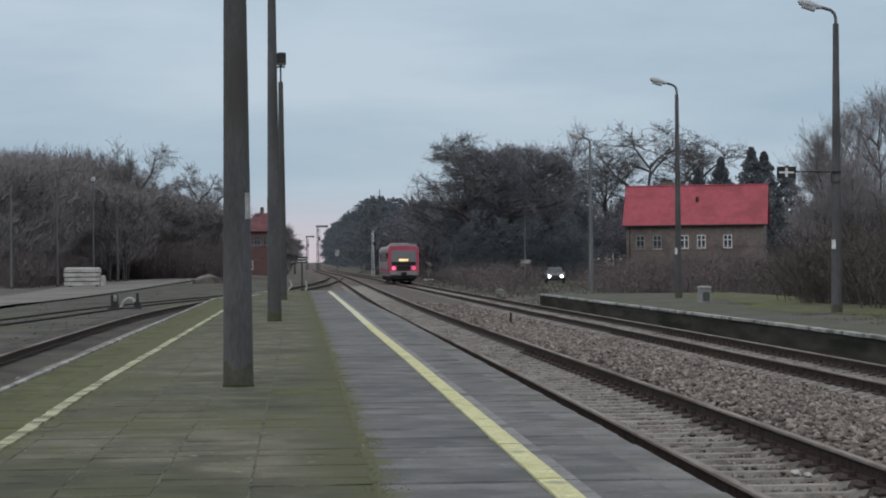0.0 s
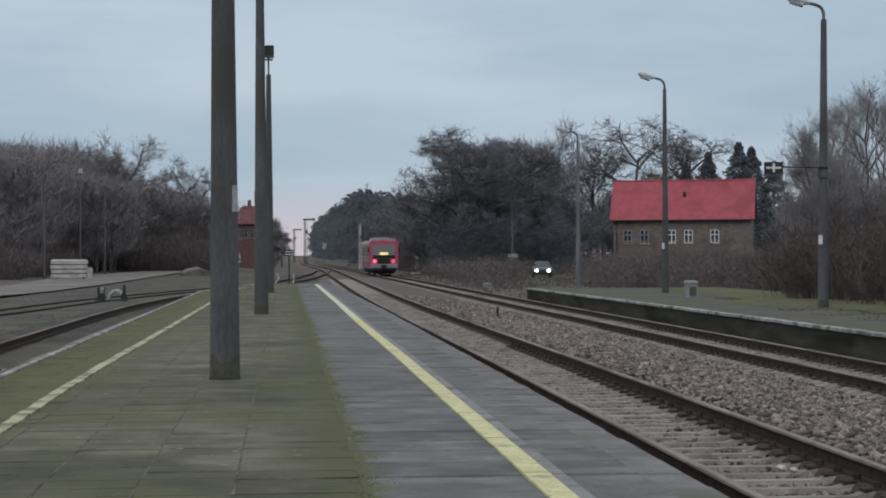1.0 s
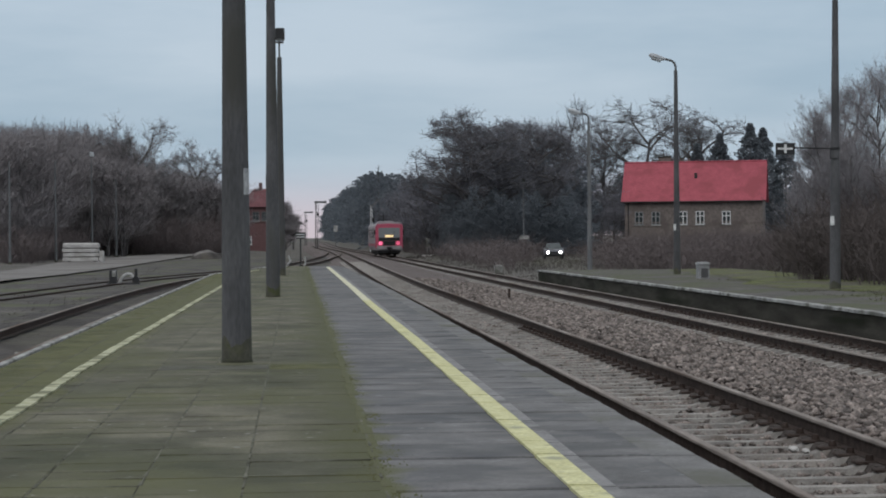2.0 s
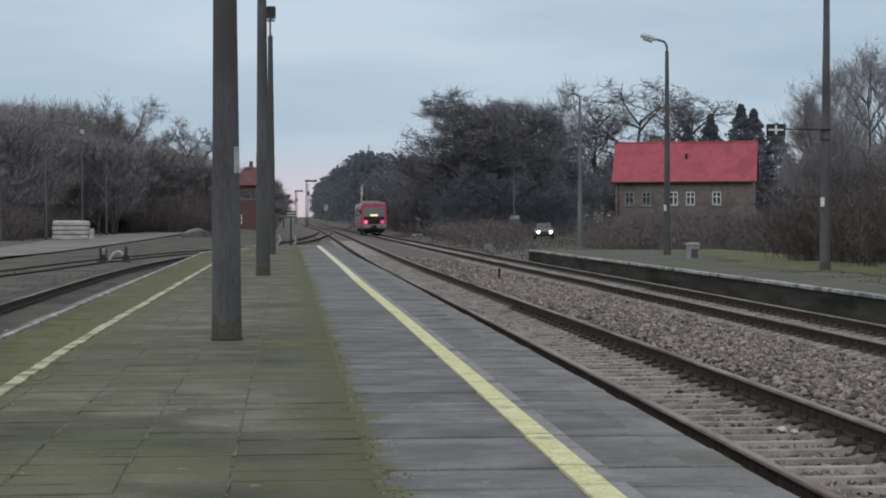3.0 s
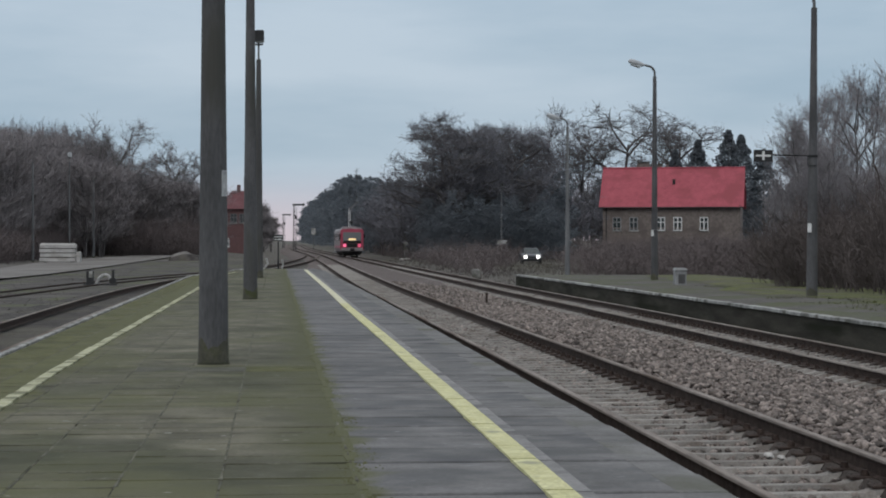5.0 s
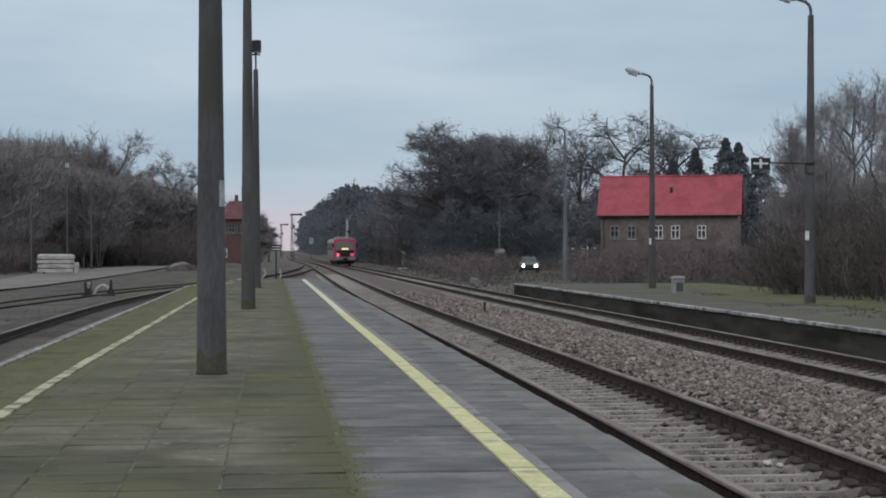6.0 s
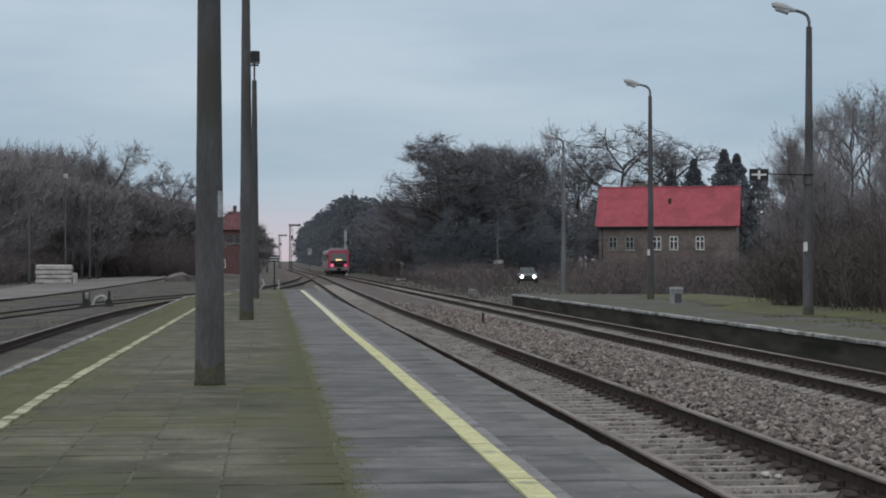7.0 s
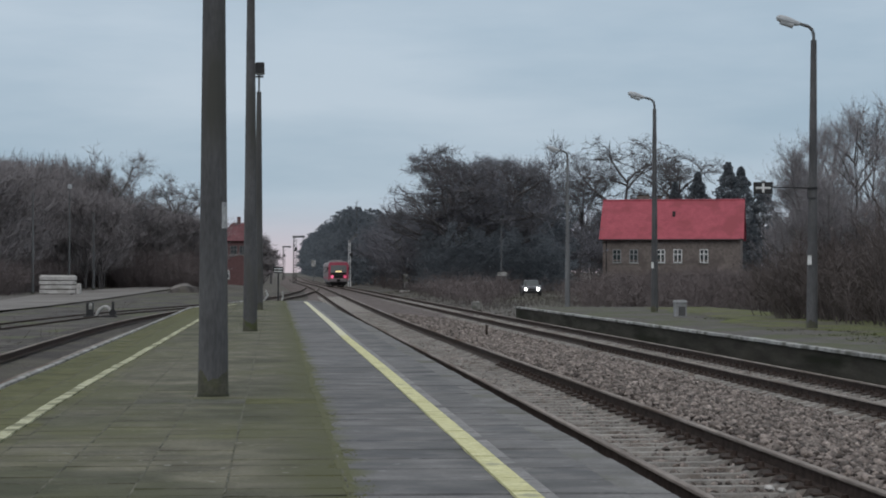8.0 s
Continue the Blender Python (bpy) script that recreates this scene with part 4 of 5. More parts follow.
part("downpipe", Shape().tube((-8.5, -0.1, 0), (-8.5, -0.1, 6.1), 0.06, 0.06, 8), M_DARKMETAL, house)

tower = thing("signal_box", pose(-5.6, 340, -0.4), "red brick railway signal box with a red hipped roof", "signal box")
part("wall", Shape().box(-3.4, 3.0, 0, 6, 0, 7.6), M_REDBRICK, tower)
part("roof", Shape().add([(-4, -0.6, 7.5), (3.6, -0.6, 7.5), (3.6, 6.6, 7.5), (-4, 6.6, 7.5), (-1.4, 3, 10.6), (1.0, 3, 10.6)], [(0, 1, 5, 4), (1, 2, 5), (2, 3, 4, 5), (3, 0, 4), (0, 3, 2, 1)]), M_OLDROOF, tower)
part("chimney", Shape().slab(-0.6, 0.0, 2.7, 3.3, 10.2, 11.6, 0.05), M_REDBRICK, tower)
part("aerial", Shape().tube((0.6, 3, 10.5), (0.6, 3, 13.0), 0.04, 0.04, 6), M_DARKMETAL, tower)
for wx in (-2.6, -1.1, 0.4, 1.9):
    window(tower, wx, -0.02, 5.2, 1.1, 1.5, M_GLASS, M_METAL)
window(tower, -2.2, -0.02, 1.2, 0.8, 1.4)


# ---- parked vehicles ----
def car(x, y, z, turn, paint, label, lights):
    c = thing("car", pose(x, y, z, 0, 0, turn), label, "car", "parked cars")
    body = Shape().prism([(-2.1, 0.35), (-2.15, 0.6), (-2.0, 0.85), (-1.0, 0.98), (1.9, 1.0), (2.1, 0.8), (2.1, 0.35)], -0.86, 0.86)
    part("body", body, paint, c)
    part("roof", Shape().prism([(-0.25, 1.44), (1.3, 1.46), (1.3, 1.5), (-0.2, 1.5)], -0.6, 0.6), paint, c)
    part("windscreen", Shape().add([(-0.76, -0.95, 0.98), (0.76, -0.95, 0.98), (0.6, -0.22, 1.45), (-0.6, -0.22, 1.45)], [(0, 1, 2, 3)]), M_GLASS, c)
    part("cabin", Shape().add([(-0.76, -0.93, 0.97), (0.76, -0.93, 0.97), (0.6, -0.2, 1.44), (-0.6, -0.2, 1.44), (-0.78, 1.8, 0.98), (0.78, 1.8, 0.98), (0.6, 1.3, 1.45), (-0.6, 1.3, 1.45)],
                              [(0, 3, 7, 4), (1, 5, 6, 2), (4, 7, 6, 5), (0, 1, 2, 3)]), M_GLASS, c)
    for sx in (-0.62, 0.62):
        part("headlight", Shape().tube((sx * 0.9, -2.05, 0.68), (sx * 0.9, -2.16, 0.68), 0.14, 0.13, 12), M_HEADLIGHT if lights else M_LAMPGLASS, c, "lit white headlight" if lights else "")
    part("bumper", Shape().slab(-0.84, 0.84, -2.24, -2.1, 0.3, 0.52, 0.03), M_RUBBER, c)
    part("grille", Shape().box(-0.4, 0.4, -2.17, -2.13, 0.58, 0.74), M_BLACK, c)
    for sx in (-0.8, 0.8):
        for sy in (-1.3, 1.35):
            w = part("wheel", Shape().tube((sx - 0.1, sy, 0.32), (sx + 0.1, sy, 0.32), 0.32, 0.32, 16), M_RUBBER, c)
            part("rim", Shape().tube((sx - 0.105, sy, 0.32), (sx + 0.105, sy, 0.32), 0.2, 0.2, 12), M_METAL, w)
        part("door_mirror", Shape().slab(sx * 1.17 - 0.1, sx * 1.17 + 0.1, -0.85, -0.7, 0.98, 1.13, 0.02), paint, c)
    return c


car(23.35, 184, -0.25, -5, M_CAR, "dark car with lit headlights parked by the brush", True)
hoarding = thing("roadside_board", pose(21.4, 190, ground_height(21.4, 190) - 0.02), "small white board on two posts among brush", "board")
for bx in (-0.4, 0.4):
    part("post", Shape().tube((bx, 0.05, 0), (bx, 0.05, 2.15), 0.04, 0.04, 6), M_METAL, hoarding)
part("panel", Shape().slab(-0.46, 0.46, -0.03, 0.03, 1.84, 2.18, 0.02), M_KERB, hoarding)

heap = Shape()
hv, hn = [], 16
for j in range(7):
    for i in range(hn):
        q, rr = i * math.tau / hn, 2.0 * (1 - j / 6) ** 0.8
        hv.append((rr * math.cos(q) * (1 + 0.2 * noise.noise((math.cos(q), math.sin(q), j * 0.4))), rr * math.sin(q), 0.75 * math.sin(j / 6 * 1.57)))
heap.add(hv, [(j * hn + i, j * hn + (i + 1) % hn, (j + 1) * hn + (i + 1) % hn, (j + 1) * hn + i) for j in range(6) for i in range(hn)])
mound = tagged(new("soil_heap", heap.data("soil_heap", M_SOIL)), "dark heap of soil at the edge of the yard", "soil heap")
mound.matrix_basis = pose(-8.5, 200, -0.15)

board_post = thing("track_signal_board", pose(15.45, 239, -0.35), "two small white boards on a thin post beside the line", "sign")
part("post", Shape().tube((0, 0, 0), (0, 0, 2.1), 0.05, 0.05, 6), M_METAL, board_post)
for zz in (1.0, 1.65):
    part("board", Shape().slab(-0.25, 0.25, -0.05, 0.0, zz, zz + 0.45, 0.02), M_KERB, board_post)
disc = thing("disc_signal", pose(8.7, 450, -0.5), "distant pale signal board on a post", "sign")
part("post", Shape().tube((0, 0, 0), (0, 0, 4.0), 0.08, 0.08, 6), M_METAL, disc)
part("board", Shape().slab(-0.45, 0.45, -0.08, -0.02, 3.6, 5.0, 0.03), M_KERB, disc)
mast(23.0, 205, -0.2, "thin grey street lamp among dark trees", 6.9, 0.09, 0.05, M_METAL, head="box", name="street_lamp")
slab_ = thing("concrete_slab", pose(14.3, 222, -0.36), "pale concrete slab lying beside the track", "concrete slab")
part("slab", Shape().slab(-0.6, 0.6, -0.4, 0.4, 0, 0.3, 0.04), M_STACK, slab_)
part("bearer", Shape().box(-0.5, -0.4, -0.38, 0.38, -0.08, 0.0), M_TREE, slab_)
pale = Shape()
pale.add([(x * (0.85 + 0.2 * noise.noise((y, z * 3, 5))), y * 0.9, z * 0.95 + 0.18 * noise.noise((x, y, 3))) for x, y, z in hv], [(j * hn + i, j * hn + (i + 1) % hn, (j + 1) * hn + (i + 1) % hn, (j + 1) * hn + i) for j in range(6) for i in range(hn)])
pile = tagged(new("gravel_heap", pale.data("gravel_heap", M_YARD)), "pale heap of gravel at the far end of the yard", "gravel heap")
pile.matrix_basis = pose(-10.4, 235, -0.15)


def chunk(x, y, z, size, label):
    """A broken lump of pale concrete."""
    bm = bmesh.new()
    bmesh.ops.create_icosphere(bm, subdivisions=2, radius=size)
    for v in bm.verts:
        v.co *= 1 + 0.3 * noise.noise(v.co * (1.6 / size) + Vector((x, y, 0)))
        v.co.z *= 0.6
    me = bpy.data.meshes.new("concrete_chunk")
    bm.to_mesh(me)
    bm.free()
    me.materials.append(M_STACK)
    tagged(new("concrete_chunk", me), label, "stone").matrix_basis = pose(x, y, z + size * 0.4)


chunk(4.53, 18.35, -0.03, 0.05, "pale broken lump lying between the sleepers")
chunk(4.61, 18.2, -0.03, 0.04, "pale broken lump lying between the sleepers")
chunk(-4.83, 35.6, -0.03, 0.06, "white stone lying beside the siding rail")

# ---- trees and brush ----
def grow(seed, height, spread=0.55, levels=5, first=0.3, trunk=0.22, kids=(5, 4, 4, 4), up=0.25, crown=0.62, fine=1.0, wide=1.0, coarse=False, dome=0.0):
    """Limbs of a bare tree as rows p0, p1, r0, r1."""
    r = random.Random(seed)
    out = []

    def limb(p, way, length, rad, level):
        steps = (5, 4, 3, 2, 1, 1)[level] if level + 1 < levels else 1
        if coarse:
            steps = min(steps, 3 if level == 0 else 2)
        pts = [p]
        for k in range(steps):
            jitter = Vector((r.gauss(0, 1), r.gauss(0, 1), r.gauss(0, 1))) * (0.07 if level == 0 else 0.2)
            way = (way + jitter + Vector((0, 0, up * (0.35 if level else 0.1)))).normalized()
            q = pts[-1] + way * length / steps
            if q.z < 0.2:
                q.z = 0.2
            pts.append(q)
            r0, r1 = rad * (1 - 0.75 * k / steps), rad * (1 - 0.75 * (k + 1) / steps)
            out.append((*pts[-2], *pts[-1], max(r0, 0.012 * fine), max(r1, 0.01 * fine), level))
        if level + 1 >= levels:
            return
        n_kids = kids[min(level, len(kids) - 1)]
        for j in range(n_kids):
            f = r.uniform(first, 1.0) if level == 0 else r.uniform(0.25, 1.0)
            k = min(int(f * steps), steps - 1)
            start = pts[k].lerp(pts[k + 1], f * steps - k)
            az = r.uniform(0, math.tau)
            side = Vector((math.cos(az), math.sin(az), 0))
            side = (side - way * side.dot(way)).normalized()
            new_way = (way * (1 - spread) + side * spread * 1.25).normalized()
            limb(start, new_way, length * (crown if level == 0 else 0.6) * r.uniform(0.7, 1.1) * (1.15 - 0.45 * f), rad * 0.5 * (1.1 - 0.4 * f), level + 1)

    limb(Vector((0, 0, -0.3)), Vector((0, 0, 1)), height * 0.8, trunk, 0)
    a_ = np.array(out)
    a_[:, [0, 1, 2, 3, 4, 5]] *= height / a_[:, 5].max()
    a_[:, [0, 1, 3, 4]] *= wide
    if dome:
        # the crown keeps inside a rounded outline
        for c_ in (0, 3):
            q = (a_[:, c_:c_ + 3] - np.array([0, 0, 0.56 * height])) / (height * np.array([dome, dome, 0.46]))
            far = np.linalg.norm(q, axis=1, keepdims=True) + 1e-9
            pull = np.where(far > 0.6, (0.6 + 0.5 * np.tanh((far - 0.6) / 0.6)) / far, 1.0)
            pull = np.where(a_[:, c_ + 2:c_ + 3] < 0.3 * height, 1.0, pull)
            a_[:, c_:c_ + 3] = q * pull * height * np.array([dome, dome, 0.46]) + np.array([0, 0, 0.56 * height])
    return a_


def shrub(seed, height, stems=22, reach=1.6, kids=5):
    r = random.Random(seed)
    out = []
    for s in range(stems):
        az, d = r.uniform(0, math.tau), r.uniform(0, reach * 0.5)
        p = Vector((math.cos(az) * d, math.sin(az) * d, -0.1))
        way = Vector((math.cos(az) * 0.35 + r.gauss(0, 0.15), math.sin(az) * 0.35 + r.gauss(0, 0.15), 1)).normalized()
        ln = height * r.uniform(0.55, 1.0)
        pts = [p]
        for k in range(3):
            way = (way + Vector((r.gauss(0, 0.15), r.gauss(0, 0.15), 0.05))).normalized()
            pts.append(pts[-1] + way * ln / 3)
            out.append((*pts[-2], *pts[-1], 0.02 - 0.005 * k, 0.016 - 0.005 * k, 1))
        for j in range(kids):
            f = r.uniform(0.15, 1.0) * 2.999
            q = pts[int(f)].lerp(pts[int(f) + 1], f - int(f))
            w2 = (way * 0.5 + Vector((r.gauss(0, 0.5), r.gauss(0, 0.5), r.uniform(0.1, 0.8)))).normalized()
            e = q + w2 * height * r.uniform(0.12, 0.3)
            out.append((*q, *e, 0.013, 0.007, 3))
            for m in range(2):
                g = q.lerp(e, r.uniform(0.3, 0.9))
                out.append((*g, *(g + (w2 + Vector((r.gauss(0, 0.6), r.gauss(0, 0.6), 0.2))).normalized() * height * 0.13), 0.009, 0.006, 4))
    return np.array(out)


def limbs_mesh(rows_, sides):
    """Tapered prisms along the limbs, as arrays of points and quads."""
    p, q, r0, r1 = rows_[:, 0:3], rows_[:, 3:6], rows_[:, 6], rows_[:, 7]
    w = q - p
    w = w / (np.linalg.norm(w, axis=1, keepdims=True) + 1e-9)
    ref = np.where(np.abs(w[:, 2:3]) > 0.9, np.array([[1.0, 0, 0]]), np.array([[0, 0, 1.0]]))
    u = np.cross(w, ref)
    u /= np.linalg.norm(u, axis=1, keepdims=True)
    s = np.cross(w, u)
    ang = np.arange(sides) * math.tau / sides
    circle = u[:, None] * np.cos(ang)[None, :, None] + s[:, None] * np.sin(ang)[None, :, None]
    v = np.concatenate([p[:, None] + circle * r0[:, None, None], q[:, None] + circle * r1[:, None, None]], 1)
    n_ = len(rows_)
    i = np.arange(sides)
    quad = np.stack([i, (i + 1) % sides, sides + (i + 1) % sides, sides + i], 1)
    f = (np.arange(n_) * 2 * sides)[:, None, None] + quad[None]
    return v.reshape(-1, 3), f.reshape(-1, 4)


def blades_mesh(rows_, width):
    """Flat tapering twigs, one narrow quad each."""
    p, q = rows_[:, 0:3], rows_[:, 3:6]
    r = np.random.RandomState(len(rows_))
    side = np.cross(q - p, r.normal(0, 1, p.shape))
    side /= np.linalg.norm(side, axis=1, keepdims=True) + 1e-9
    v = np.stack([p - side * width, p + side * width, q + side * width * 0.4, q - side * width * 0.4], 1)
    return v.reshape(-1, 3), np.arange(len(p) * 4).reshape(-1, 4)


def light_mesh(rows_, level, width):
    """Limbs below the level as prisms, finer ones as blades."""
    a_, b_ = rows_[rows_[:, 8] < level], rows_[rows_[:, 8] >= level]
    v, f = limbs_mesh(a_, 3)
    v2, f2 = blades_mesh(b_, width)
    return np.concatenate([v, v2]), np.concatenate([f, f2 + len(v)])


def spikes(rows_, count, length, width, seed, up=0.25):
    """Fine tapering twigs that fork twice off the limbs, one narrow triangle each."""
    r = np.random.RandomState(seed)
    p, q = rows_[:, 0:3], rows_[:, 3:6]
    out = []
    for gen, share_ in enumerate((0.3, 0.7)):
        k = int(count * share_)
        weight = np.linalg.norm(q - p, axis=1)
        pick = r.choice(len(p), k, p=weight / weight.sum())
        t = r.uniform(0.1, 1.0, (k, 1))
        base = p[pick] + (q[pick] - p[pick]) * t
        d = (q - p)[pick]
        d = d / (np.linalg.norm(d, axis=1, keepdims=True) + 1e-9) * 0.8 + r.normal(0, 0.5, (k, 3)) + np.array([0, 0, up])
        d /= np.linalg.norm(d, axis=1, keepdims=True)
        tip = base + d * length * r.uniform(0.5, 1.3, (k, 1)) * (1.0 if gen == 0 else 0.6)
        side = np.cross(d, r.normal(0, 1, (k, 3)))
        side *= width * (1.0 if gen == 0 else 0.7) / (np.linalg.norm(side, axis=1, keepdims=True) + 1e-9)
        out.append(np.stack([base - side, base + side, tip], 1))
        p, q = base, tip
    v = np.concatenate(out).reshape(-1, 3)
    return v, np.arange(len(v)).reshape(-1, 3)


def placed(v, x, y, z, turn, sx, sz):
    c, s = math.cos(turn), math.sin(turn)
    return np.stack([(v[:, 0] * c - v[:, 1] * s) * sx + x, (v[:, 0] * s + v[:, 1] * c) * sx + y, v[:, 2] * sz + z], 1)


def merged(name, protos, spots, mat, label, category):
    """One object of many plants: spots are (proto, x, y, z, turn, width, height)."""
    vs, fs, k = [], [], 0
    for j, x, y, z, turn, sx, sz in spots:
        v, f = protos[j]
        vs.append(placed(v, x, y, z, turn, sx, sz))
        fs.append(f + k)
        k += len(v)
    return tagged(new(name, arrays(name, np.concatenate(vs), np.concatenate(fs), mat)), label, category, kind="stuff")


def bare_tree(seed, x, y, height, label, twigs, bark=None, **kw):
    """twigs: how many fine twigs, how long and how wide."""
    rows_ = grow(seed, height, **kw)
    t = thing("bare_tree", pose(x, y, ground_height(x, y), 0, 0, seed * 77 % 360), label, "tree", "bare trees")
    thick = rows_[:, 8] < 2
    mat = M_TWIG if y < 120 else M_TWIG_BROWN if x < 0 else M_TWIG_HAZED
    part_t = new("trunk", arrays("trunk", *limbs_mesh(rows_[thick], 6), bark or M_TREE))
    part_c = new("crown", arrays("crown", *limbs_mesh(rows_[~thick], 3), M_TREE if y > 120 else mat))
    part_w = new("outer_crown", arrays("outer_crown", *spikes(rows_[rows_[:, 8] >= 2], *twigs, seed), mat))
    part_t.parent = part_c.parent = part_w.parent = t
    return t


# large trees of their own
OAK = dict(levels=5, first=0.36, kids=(19, 8, 5, 3), crown=0.6, spread=0.52, trunk=0.45, fine=2.0, up=0.18, wide=1.55, dome=0.46, twigs=(32000, 0.9, 0.022))
WIDE = dict(levels=5, first=0.25, kids=(11, 6, 5, 3), crown=0.62, spread=0.55, trunk=0.33, fine=1.6, dome=0.4, twigs=(9000, 1.0, 0.018))
SLIM = dict(levels=5, first=0.2, kids=(16, 6, 5, 2), crown=0.4, spread=0.42, trunk=0.2, up=0.4, twigs=(6000, 1.2, 0.025))
POPLAR = dict(levels=5, first=0.12, kids=(18, 7, 5, 2), crown=0.42, spread=0.36, trunk=0.13, up=0.5, fine=0.55, twigs=(6000, 0.7, 0.009))
CROOKED = dict(levels=5, first=0.2, kids=(13, 7, 5, 3), crown=0.66, spread=0.56, trunk=0.5, wide=1.4, fine=2.6, dome=0.5, twigs=(9000, 1.2, 0.022))
HEDGE = dict(levels=4, first=0.05, kids=(16, 6, 4), crown=0.4, spread=0.5, trunk=0.2, up=0.3, fine=2.0, wide=1.2, twigs=(7000, 1.0, 0.05))
BIRCH = dict(levels=4, first=0.45, kids=(12, 5, 4), crown=0.3, spread=0.4, trunk=0.2, up=0.4, twigs=(2500, 1.0, 0.025), bark=M_POLE_L)
for seed, x, y, h, kw, lab in (
        (11, 18.8, 226, 17.2, OAK, "broad bare oak with a dense dark crown"),
        (12, 24.2, 232, 16.2, OAK, "broad bare oak with a dense dark crown"),
        (13, 27.6, 240, 16.4, WIDE, "tall bare tree above dark conifers"),
        (31, 22.8, 240, 16.0, WIDE, "tall bare tree above dark conifers"),
        (14, 39.4, 292, 21.0, SLIM, "tall bare tree with upright limbs behind the house"),
        (15, 52.0, 300, 23.5, CROOKED, "wide bare tree with crooked limbs behind the house"),
        (16, 61.0, 304, 21.5, CROOKED, "wide bare tree with crooked limbs behind the house"),
        (17, 46.0, 305, 21.0, WIDE, "bare tree behind the house"),
        (18, 36.5, 285, 18.6, SLIM, "bare tree standing before woods"),
        (19, 30.2, 114, 10.8, POPLAR, "slender bare tree rising out of brush"),
        (20, 27.4, 107, 8.8, POPLAR, "slender bare tree rising out of brush"),
        (21, 33.0, 118, 11.8, POPLAR, "slender bare tree rising out of brush"),
        (22, 31.0, 106, 11.2, POPLAR, "slender bare tree rising out of brush"),
        (23, 31.4, 100, 10.6, POPLAR, "thin bare tree rising out of brush"),
        (24, 36.0, 116, 12.2, POPLAR, "bare tree rising out of brush"),
        (29, 34.0, 108, 11.4, POPLAR, "thin bare tree rising out of brush"),
        (30, 28.6, 104, 7.8, POPLAR, "thin bare tree rising out of brush"),
        (34, 29.6, 114, 9.0, POPLAR, "thin bare tree rising out of brush"),
        (35, 28.2, 108, 7.6, POPLAR, "thin bare tree rising out of brush"),
        (36, 35.4, 122, 12.6, POPLAR, "slender bare tree rising out of brush"),
        (25, -18.9, 264, 18.2, WIDE, "bare tree standing above the wood edge"),
        (26, -21.8, 264, 17.8, SLIM, "upright bare tree standing above the wood edge"),
        (27, -14.2, 286, 16.2, WIDE, "leaning bare tree at the wood edge"),
        (28, -29.5, 212, 13.4, SLIM, "bare tree at the wood edge"),
        (37, -2.0, 400, 9.2, HEDGE, "dense brown bare tree beside the signal box"),
        (38, -0.6, 412, 7.4, HEDGE, "dense brown bare tree beside the signal box"),
        (32, -17.7, 282, 9.6, BIRCH, "young birch with a pale trunk at the wood edge"),
        (33, -16.0, 282, 9.2, BIRCH, "young birch with a pale trunk at the wood edge")):
    bare_tree(seed, x, y, h, lab, **kw)

nr = random.Random(21)
wood_rows = [grow(40 + k, 13, levels=3, first=0.12, kids=(16, 3), crown=0.34, spread=0.45, trunk=0.13, up=0.4, coarse=True) for k in range(5)]
wood = [limbs_mesh(a_, 3) for a_ in wood_rows]
wood_twigs = [spikes(a_[a_[:, 8] >= 1], 1850, 1.3, 0.03, 70 + k, 0.5) for k, a_ in enumerate(wood_rows)]


def woodland(spots_, mat, label):
    merged("bare_wood", wood, spots_, M_TREE, label, "woodland")
    merged("wood_twigs", wood_twigs, spots_, mat, "fine bare twigs of " + label, "woodland")


def stand(x, y, lo, hi, wide=1.2):
    """One tree of a wood: lo to hi is its height."""
    return (nr.randrange(5), x, y, ground_height(x, y), nr.uniform(0, 6.28), nr.uniform(0.85, 1.15) * wide, nr.uniform(lo, hi) / 13)


spots = []
for k in range(105):
    # tall edge of the wood beside the yard
    y = 178 + 110 * nr.random()
    x = -24.5 - (y - 178) * 0.03 - 7 * nr.random() ** 1.4
    h = 0.0515 * y + 2.0
    spots.append(stand(x, y, h * 0.84, h * 1.02, 1.15))
for k in range(30):
    # the corner between the tall edge and the thicket
    y = 236 + 34 * nr.random()
    x = -y * nr.uniform(0.083, 0.108)
    h = 0.042 * y + 2.0
    spots.append(stand(x, y, h * 0.8, h, 1.2))
for k in range(85):
    # lower thicket that closes the yard
    y = 268 + 36 * nr.random()
    x = -y * nr.uniform(0.034, 0.098)
    h = 2.0 + y * float(np.interp(-x / y, [0.034, 0.05, 0.075, 0.1], [0.024, 0.029, 0.033, 0.05]))
    spots.append(stand(x, y, h * 0.85, h * 1.02, 1.3))
for k in range(45):
    # the wood runs on along the line
    y = 360 + 460 * nr.random()
    x = -y * nr.uniform(0.011, 0.045) - 3
    h = float(np.interp(x / y, [-0.06, -0.03, -0.012], [0.031, 0.019, 0.01])) * y + 2
    spots.append(stand(x, y, h * 0.8, h * 1.0, 1.6))
woodland(spots, M_TWIG_BROWN, "dense grey-brown bare wood along the yard")
spots = []
for k in range(55):
    y = 236 + 150 * nr.random() ** 1.3
    x = 15.2 + nr.random() * 6
    h = 1.0 + 0.03 * y
    spots.append(stand(x, y, h * 0.8, h))
for k in range(70):
    y = 236 + 200 * nr.random()
    x = 25 + (y - 236) * 0.1 + nr.random() * 34
    if 0.14 < x / y < 0.25 and y < 280:
        continue
    h = 1.0 + y * float(np.interp(x / y, [0.075, 0.085, 0.115, 0.122, 0.2], [0.03, 0.052, 0.05, 0.029, 0.029]))
    spots.append(stand(x, y, h * 0.8, h))
woodland(spots, M_TWIG_HAZED, "dark bare wood behind the house and road")


